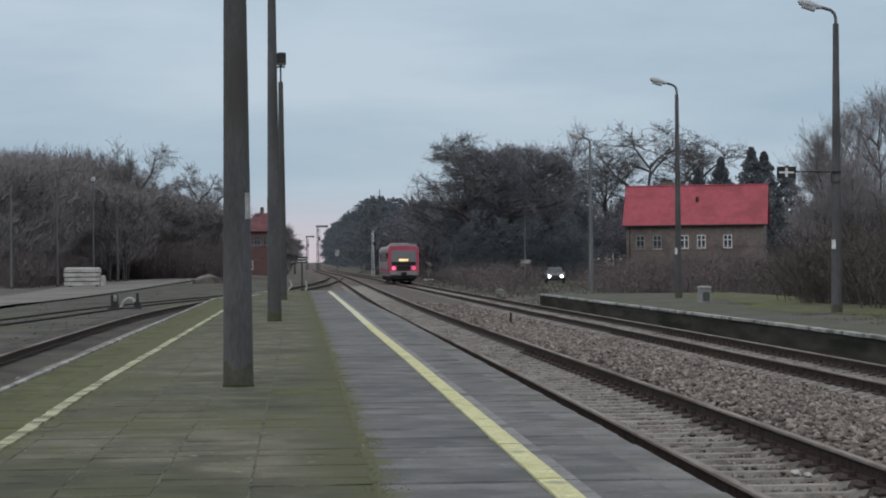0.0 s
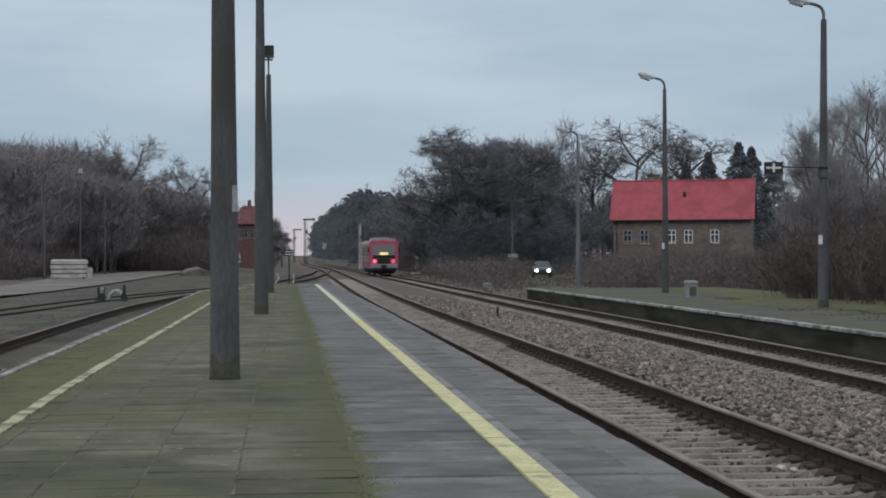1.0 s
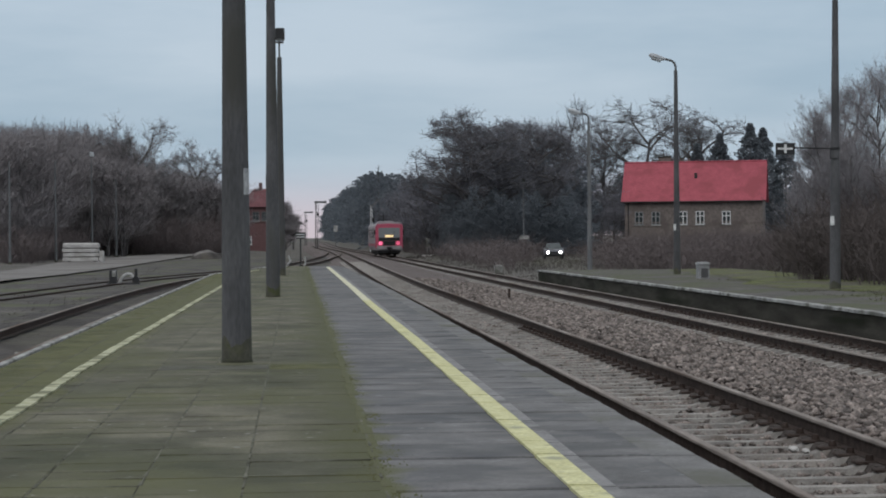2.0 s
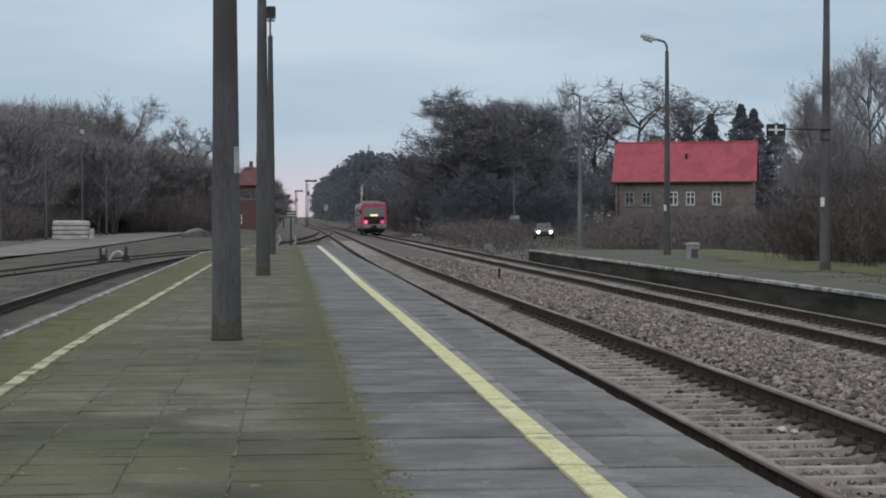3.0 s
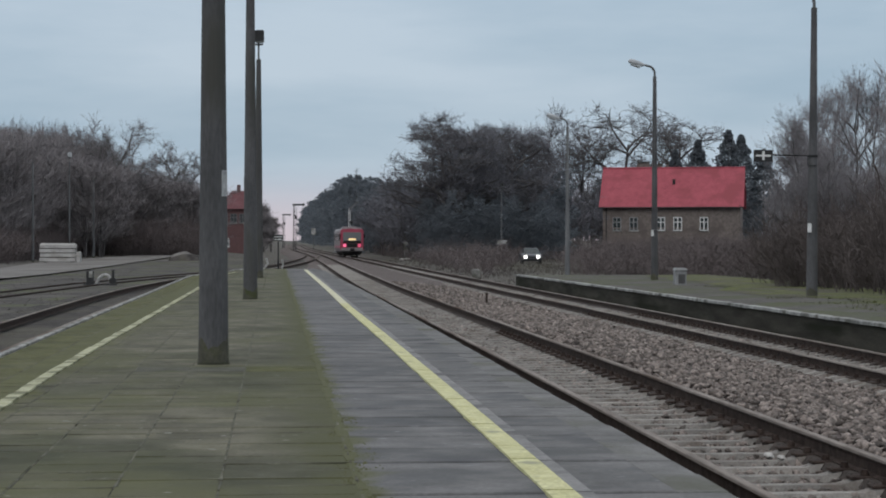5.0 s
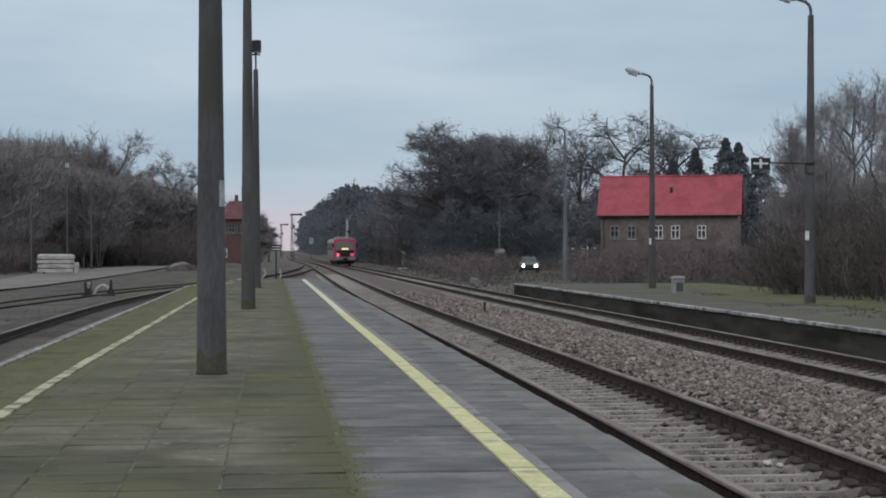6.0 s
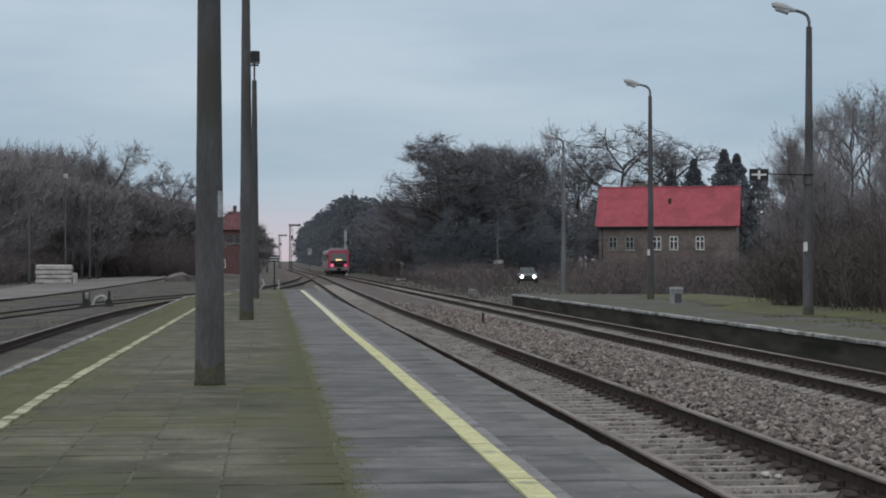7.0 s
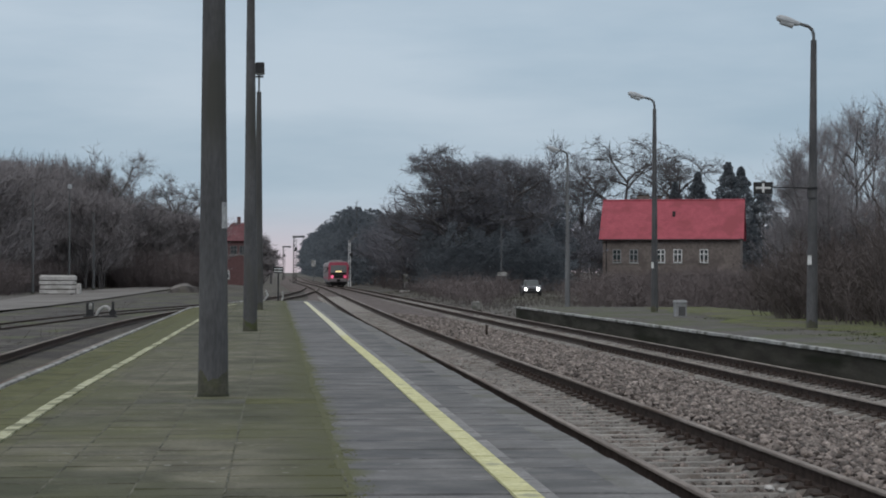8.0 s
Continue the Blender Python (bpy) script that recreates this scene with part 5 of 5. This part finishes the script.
def conifer_arrays(seed, height, base=0.12, width=0.2, whorls=16, arms=11, power=0.75):
    """Drooping needle sprays round a stem, as quads."""
    r = np.random.RandomState(seed)
    v, f = [], []
    for k in range(whorls):
        t = base + (1 - base) * (k + 0.5) / whorls
        reach = height * width * (1 - t) ** power + 0.25
        for j in range(arms):
            az = r.uniform(0, 6.28)
            ln = reach * r.uniform(0.65, 1.15)
            d, s = np.array([math.cos(az), math.sin(az), 0]), np.array([-math.sin(az), math.cos(az), 0])
            z = t * height + r.uniform(-0.3, 0.3)
            n0 = len(v)
            for q in range(3):
                lift = r.uniform(-0.1, 0.35)
                a_ = d * ln * (0.1 + 0.27 * q) + np.array([0, 0, z - 0.1 * ln * q])
                b_ = d * ln * (0.1 + 0.27 * (q + 1.2)) + np.array([0, 0, z - 0.1 * ln * (q + 1) + lift * 0.5])
                w = ln * 0.15 * (1 - q * 0.22)
                tilt = np.array([0, 0, r.uniform(-0.3, 0.3) * w])
                m0 = len(v)
                v += [a_ - s * w * 0.6, a_ + s * w * 0.6 - tilt, b_ + s * w * 0.35 + tilt, b_ - s * w * 0.35]
                f.append((m0, m0 + 1, m0 + 2, m0 + 3))
    return np.array(v), np.array(f)


def pine_arrays(seed, height, low=0.1, width=0.2, count=580, clump=(0.1, 0.27), waist=0.45, cone=False):
    """A rounded crown of small needle clumps, as quads turned every way."""
    r = np.random.RandomState(seed)
    t = low + (1 - low) * r.rand(count) ** 0.85
    reach = height * width * np.sqrt(np.clip(1 - ((t - waist) / (1.03 - waist)) ** 2, 0.02, 1)) * (0.75 + 0.35 * np.sin(t * 21 + r.rand() * 6))
    if cone:
        reach = height * width * (1.02 - t) ** 1.1 * (1.0 + 0.25 * np.sin(t * 60)) + 0.1
    az = r.uniform(0, 6.28, count)
    d = reach * r.uniform(0.45, 1.05, count)
    c = np.stack([np.cos(az) * d, np.sin(az) * d, t * height], 1)
    u = r.normal(0, 1, (count, 3))
    u /= np.linalg.norm(u, axis=1, keepdims=True)
    w = np.cross(u, r.normal(0, 1, (count, 3)))
    w /= np.linalg.norm(w, axis=1, keepdims=True)
    s = r.uniform(*clump, (count, 1))
    v = np.stack([c - u * s - w * s * 0.6, c + u * s - w * s * 0.5, c + u * s * 0.7 + w * s * 0.7, c - u * s * 0.8 + w * s * 0.6], 1)
    return v.reshape(-1, 3), np.arange(count * 4).reshape(-1, 4)


pines = [pine_arrays(80 + k, 13, 0.03 + 0.07 * (k % 3), 0.17 + 0.02 * (k % 2)) for k in range(6)]

conifers = [conifer_arrays(k, 13, base=0.06 if k % 2 else 0.16, width=0.32 if k % 2 else 0.27, arms=16) for k in range(4)]
broad_pines = [pine_arrays(130 + k, 13, 0.03, 0.42 + 0.04 * k, 4600, (0.08, 0.19), cone=True) for k in range(3)]
stems = [limbs_mesh(np.array([(0, 0, -0.3, 0, 0, 13.0, 0.2, 0.03, 0)]), 6)]


def conifer(x, y, height, k, label="dark green spruce behind the house"):
    t = thing("conifer", pose(x, y, ground_height(x, y), 0, 0, k * 97), label, "tree", "conifers")
    v, f = broad_pines[k % 3] if k < 5 else conifers[k % 4]
    sv, sf = stems[0]
    h = height / 13
    a_ = new("trunk", arrays("trunk", sv * h, sf, M_TREE))
    b_ = new("crown", arrays("crown", v * h, f, M_NEEDLE_HAZED))
    a_.parent = b_.parent = t


for k, (x, y, h) in enumerate(((60.5, 287, 15.8), (63.8, 282, 16.8), (67.0, 288, 16.4), (58.2, 292, 14.6), (69.6, 285, 14.2), (14.0, 345, 14.4))):
    conifer(x, y, h, k, "dark green spruce behind the house" if k < 5 else "dark conifer at the wood edge")
spots = []


def skyline(a_):
    """Slope to the tops of the wood edge, by the slope across."""
    return float(np.interp(a_, [0.006, 0.0077, 0.012, 0.016, 0.03, 0.0375, 0.05, 0.07, 0.1, 0.15], [0.002, 0.0045, 0.0112, 0.0165, 0.0282, 0.033, 0.0315, 0.03, 0.031, 0.029]))


def pine(x, y, lo, hi, wide=1.1):
    h = y * skyline(x / y) + 2.0
    return (nr.randrange(6), x, y, ground_height(x, y), nr.uniform(0, 6.28), nr.uniform(0.85, 1.2) * wide, h * nr.uniform(lo, hi) / 13)


for k in range(130):
    # edge of the wood along the line
    y = 300 * 4.6 ** nr.random()
    x = float(np.interp(y, [300, 420, 600, 1400], [14.8, 14.2, 14.6, 19.6])) + 1.5 * nr.random()
    spots.append(pine(x, y, 0.74, 1.02, float(np.interp(y, [300, 700, 1400], [1.1, 1.5, 2.4]))))
for k in range(130):
    y = 240 + 330 * nr.random() ** 1.4
    x = 17.5 + (y - 240) * 0.006 + nr.random() ** 1.3 * 26
    if 0.132 < x / y < 0.25 and y < 285:
        continue
    spots.append(pine(x, y, 0.7, 0.98))
for k in range(75):
    x, y = nr.uniform(30, 90), nr.uniform(284, 345)
    spots.append((nr.randrange(6), x, y, ground_height(x, y), nr.uniform(0, 6.28), nr.uniform(0.9, 1.3), nr.uniform(0.55, 0.85)))
for k in range(70):
    x, y = nr.uniform(20, 36), nr.uniform(238, 275)
    spots.append((nr.randrange(6), x, y, ground_height(x, y), nr.uniform(0, 6.28), nr.uniform(0.9, 1.3), nr.uniform(0.6, 0.82)))
for x, y, h in ((29.0, 240, 14.3), (30.2, 244, 13.4)):
    spots.append((nr.randrange(6), x, y, ground_height(x, y), 1.0, 0.7, h / 13))
young = [pine_arrays(150 + k, 13, 0.02, 0.24, 1500, (0.07, 0.16), 0.3) for k in range(3)]
low_spots = []
for k in range(42):
    # dark young growth under the oaks
    y = 216 + 8 * nr.random()
    x = 16.5 + 15 * nr.random()
    low_spots.append((nr.randrange(3), x, y, ground_height(x, y), nr.uniform(0, 6.28), nr.uniform(0.55, 0.8), nr.uniform(4.0, 8.0) / 13))
merged("young_pines", young, low_spots, M_NEEDLE_HAZED, "dark young pines crowded under the oaks", "woodland")
merged("pine_wood", pines, spots, M_NEEDLE_HAZED, "dark dense pine wood along the railway", "woodland")

shrub_rows = [shrub(60 + k, 3.0, 13, 1.6, 3) for k in range(5)]
shrubs = [light_mesh(a_, 3, 0.011) for a_ in shrub_rows]
shrub_twigs = [spikes(a_, 480, 0.6, 0.01, 90 + k, 0.3) for k, a_ in enumerate(shrub_rows)]


def thicket(spots_, mat, label):
    merged("brush", shrubs, spots_, mat, label, "brush")
    merged("brush_twigs", shrub_twigs, spots_, mat, "fine bare twigs of " + label, "brush")


spots = []
for k in range(130):
    y = 56 + 64 * nr.random()
    x = max(18.2, 0.249 * y) + nr.random() ** 1.4 * 9
    spots.append((nr.randrange(5), x, y, FAR_TOP - 0.04 if x < 20 and y < 95 else ground_height(x, y), nr.uniform(0, 6.28), nr.uniform(0.9, 1.4), nr.uniform(0.85, 1.5) * float(np.interp(x / y, [0.245, 0.285], [0.62, 1.0]))))
thicket(spots, M_BUSH, "tall tangled bare brush behind the far platform")
spots = []
for k in range(90):
    y = 100 + 70 * nr.random()
    x = nr.uniform(0.15, 0.245) * y
    spots.append((nr.randrange(5), x, y, ground_height(x, y), nr.uniform(0, 6.28), nr.uniform(0.9, 1.4), nr.uniform(0.5, 0.82)))
for k in range(190):
    y = 118 + 190 * nr.random()
    x = 13.2 + (y - 118) * 0.012 + nr.random() ** 1.2 * (9 if y < 190 else 26)
    if abs(x - 23.7 * y / 184) < 2.2 and y < 200:
        continue
    spots.append((nr.randrange(5), x, y, ground_height(x, y), nr.uniform(0, 6.28), nr.uniform(0.9, 1.6), nr.uniform(0.35, 0.8)))
for k in range(90):
    y = 205 + 48 * nr.random()
    x = 36 + nr.random() * 36
    spots.append((nr.randrange(5), x, y, ground_height(x, y), nr.uniform(0, 6.28), nr.uniform(1.0, 1.6), nr.uniform(0.45, 0.85)))
spots = [s for i, s in enumerate(spots) if i % 5]
thicket(spots, M_DRYBRUSH, "low reddish-brown bare brush beside the line and house")
spots = []
for k in range(110):
    y = 172 + 100 * nr.random()
    x = -23.0 - (y - 180) * 0.025 - nr.random() * 2.5
    spots.append((nr.randrange(5), x, y, ground_height(x, y), nr.uniform(0, 6.28), nr.uniform(1.1, 1.8), nr.uniform(0.6, 1.3)))
for k in range(110):
    y = 254 + 26 * nr.random()
    x = -y * nr.uniform(0.036, 0.1)
    spots.append((nr.randrange(5), x, y, ground_height(x, y), nr.uniform(0, 6.28), nr.uniform(1.2, 2.0), nr.uniform(0.9, 1.9)))
thicket(spots, M_DRYBRUSH, "undergrowth along the wood edge by the yard")

# ---- loose ballast stones ----
def stones(name, seed, count, area, size, label):
    r = np.random.RandomState(seed)
    shape = np.array([(1, 0, 0), (-1, 0, 0), (0, 1, 0), (0, -1, 0), (0.2, 0.1, 1), (-0.1, -0.2, -0.7), (0.6, 0.6, 0.55), (-0.6, 0.5, 0.5)])
    faces = np.array([(0, 6, 4), (6, 2, 4), (2, 7, 4), (7, 1, 4), (1, 3, 4), (3, 0, 4), (0, 2, 6), (1, 7, 2), (0, 5, 2), (2, 5, 1), (1, 5, 3), (3, 5, 0)])
    x0, x1, y0, y1 = area
    y = y0 + (y1 - y0) * r.rand(count) ** 1.5
    x = r.uniform(x0, x1, count)
    t1 = np.array([smooth_line(TRACK_1, q) for q in np.arange(0, 130)])[np.clip(y.astype(int), 0, 129)]
    t2 = np.array([smooth_line(TRACK_2, q) for q in np.arange(0, 130)])[np.clip(y.astype(int), 0, 129)]
    on1, on2 = np.abs(x - t1) < 1.28, np.abs(x - t2) < 1.28
    phase1, phase2 = np.abs((y - 9.2 + 0.3) % 0.6 - 0.3), np.abs((y - 26 + 0.3) % 0.6 - 0.3)
    keep = ~((on1 & (phase1 < 0.15) & (r.rand(count) > 0.1)) | (on2 & (phase2 < 0.15)))
    keep &= (np.abs(np.abs(x - t1) - 0.75) > 0.1) & (np.abs(np.abs(x - t2) - 0.75) > 0.1)
    x, y, t1, t2 = x[keep], y[keep], t1[keep], t2[keep]
    z = np.interp((x - t1) / (t2 - t1), [-0.3, 0.2, 0.25, 0.43, 0.66, 0.82, 1.3], [-0.075, -0.075, 0.0, -0.09, -0.26, -0.325, -0.34])
    k = len(x)
    s = size * r.uniform(0.45, 1.45, (k, 1, 1)) * r.uniform(0.7, 1.2, (k, 1, 3)) * np.array([1.2, 1.1, 0.78])
    s = s * np.where((np.abs(x - t1) < 1.3) | (np.abs(x - t2) < 1.3), 0.72, 1.0)[:, None, None]
    v = shape[None] * s + r.normal(0, 0.3, (k, 8, 3)) * size
    a_ = r.uniform(0, 6.28, k)
    b_ = r.uniform(-0.6, 0.6, k)
    c, sn = np.cos(a_)[:, None], np.sin(a_)[:, None]
    vx, vy = v[:, :, 0] * c - v[:, :, 1] * sn, v[:, :, 0] * sn + v[:, :, 1] * c
    cb, sb = np.cos(b_)[:, None], np.sin(b_)[:, None]
    vz, vy2 = vy * sb + v[:, :, 2] * cb, vy * cb - v[:, :, 2] * sb
    v = np.stack([vx + x[:, None], vy2 + y[:, None], vz + (z + r.uniform(-0.01, 0.02, k))[:, None]], 2)
    f = faces[None] + (np.arange(k) * 8)[:, None, None]
    return tagged(new(name, arrays(name, v.reshape(-1, 3), f.reshape(-1, 3), M_STONE)), label, "ballast stones", kind="stuff")


stones("ballast_stones", 1, 47000, (2.75, 11.6, 12, 62), 0.043, "loose grey-brown crushed stones between the rails")
stones("ballast_stones", 2, 20000, (2.75, 11.4, 45, 96), 0.046, "loose grey-brown crushed stones between the rails")

# ---- railbus ----
def train_pose(t):
    y = 187.5 + 12.55 * t
    x = smooth_line(TRACK_2, y + 8)
    turn = math.degrees(math.atan2(smooth_line(TRACK_2, y) - smooth_line(TRACK_2, y + 16), 16))
    return pose(x + 0.02, y, RAIL_2, 0, 0, turn)


train = thing("railbus", train_pose(0), "red and pale grey diesel railbus with lit tail lamps", "train")
L, HW = 20.0, 1.43
section = [(-HW, 0.95), (-HW, 3.05), (-HW + 0.06, 3.26), (-HW + 0.22, 3.42), (0, 3.52), (HW - 0.22, 3.42), (HW - 0.06, 3.26), (HW, 3.05), (HW, 0.95)]
part("body", Shape().sweep(section, [(0, 0.12, 0), (0, L - 0.1, 0)]), M_COACH, train, "pale grey side panels")
part("skirt", Shape().slab(-HW + 0.05, HW - 0.05, 0.2, L - 0.2, 0.62, 0.95, 0.03), M_SKIRT, train)
part("underframe", Shape().box(-1.15, 1.15, 0.5, L - 0.5, 0.32, 0.62).box(-1.2, 1.2, 0.1, 0.5, 0.38, 0.62).box(-1.1, 1.1, 1.4, 5.4, 0.16, 0.6).box(-1.1, 1.1, L - 5.4, L - 1.4, 0.16, 0.6), M_RUBBER, train)
face = Shape()
outer = [(-HW, 0.85), (-HW, 3.05), (-HW + 0.05, 3.24), (-HW + 0.18, 3.38), (0, 3.46), (HW - 0.18, 3.38), (HW - 0.05, 3.24), (HW, 3.05), (HW, 0.85)]
n = len(outer)
face.add([(x, y, z) for y, k in ((0.9, 1.005), (0.1, 1.0), (0.0, 0.965)) for x, z in [(a_ * k, 1.9 + (b_ - 1.9) * k) for a_, b_ in outer]],
         [(j * n + i, j * n + (i + 1) % n, (j + 1) * n + (i + 1) % n, (j + 1) * n + i) for j in range(2) for i in range(n)] + [tuple(2 * n + i for i in range(n))])
part("end_panel", face, M_RED, train, "red painted end")
part("roof_fairing", Shape().sweep([(-1.3, 3.38), (1.3, 3.38), (1.12, 3.58), (-1.12, 3.58)], [(0, 0.04, 0), (0, 5, 0)]), M_COACH, train, "pale grey roof edge")
part("roof_unit", Shape().slab(-0.8, 0.8, 5.2, 9, 3.4, 3.72, 0.06), M_COACH, train)
part("roof_unit", Shape().slab(-0.7, 0.7, 11, 14, 3.4, 3.68, 0.06), M_COACH, train)
scr = part("rear_window", Shape().slab(-1.12, 1.12, -0.04, 0.02, 1.95, 2.98, 0.01), M_TRAINGLASS, train, "wide dark rear window")
part("destination_display", Shape().box(-0.42, 0.42, -0.06, -0.042, 2.0, 2.22), M_DEST, scr, "glowing amber display")
for px in (-1.18, 1.12):
    part("window_pillar", Shape().box(px, px + 0.06, -0.05, 0.02, 1.9, 3.02), M_RED, scr)
part("wiper", Shape().tube((0.1, -0.06, 1.97), (0.6, -0.06, 2.6), 0.015, 0.015, 4), M_RUBBER, scr)
part("lower_panel", Shape().slab(-1.1, 1.1, -0.03, 0.02, 1.62, 1.94, 0.01).slab(-0.62, 0.62, -0.034, 0.02, 1.12, 1.6, 0.01), M_RUBBER, train, "dark coupling recess")
part("tail_lamp", Shape().tube((-0.92, -0.06, 1.36), (-0.92, 0.02, 1.36), 0.17, 0.2, 16), M_TAIL, train, "lit red tail lamp")
part("tail_lamp", Shape().tube((0.92, -0.06, 1.36), (0.92, 0.02, 1.36), 0.17, 0.2, 16), M_TAILDIM, train, "dim red tail lamp")
part("bumper_panel", Shape().slab(-1.3, 1.3, -0.06, 0.05, 0.72, 1.08, 0.02), M_SKIRT, train, "grey lower panel")
part("coupler", Shape().box(-0.25, 0.25, -0.45, 0.1, 0.72, 1.0).tube((-0.12, -0.5, 0.86), (0.12, -0.5, 0.86), 0.16, 0.16, 10), M_RUBBER, train)
part("antenna", Shape().tube((-0.5, 1.6, 3.4), (-0.5, 1.6, 4.6), 0.02, 0.02, 5), M_DARKMETAL, train)
for side in (-1, 1):
    x = side * HW
    part("red_band", Shape().box(min(x, x + side * 0.012), max(x, x + side * 0.012), 1.0, L - 1.0, 1.05, 1.3), M_RED, train, "red lower band")
    for k in range(6):
        y = 2.6 + k * 2.75
        part("side_window", Shape().box(min(x, x + side * 0.02), max(x, x + side * 0.02), y, y + 1.9, 1.95, 2.85), M_GLASS, train)
    part("mirror", Shape().slab(x + side * 0.05 - 0.1, x + side * 0.05 + 0.1, 0.25, 0.33, 2.25, 2.75, 0.02), M_RUBBER, train)
    for y in (2.2, 4.6, L - 4.6, L - 2.2):
        w = part("wheel", Shape().tube((side * 0.68, y, 0.42), (side * 0.82, y, 0.42), 0.42, 0.42, 18), M_DARKMETAL, train)
        part("axle_box", Shape().slab(side * 0.95 - 0.1, side * 0.95 + 0.1, y - 0.15, y + 0.15, 0.3, 0.56, 0.02), M_RUBBER, w)



def motions():
    walk(train, [(t, train_pose(t)) for t in (0, 1, 2, 3, 4, 5, 6, 7, 8)])


motions()
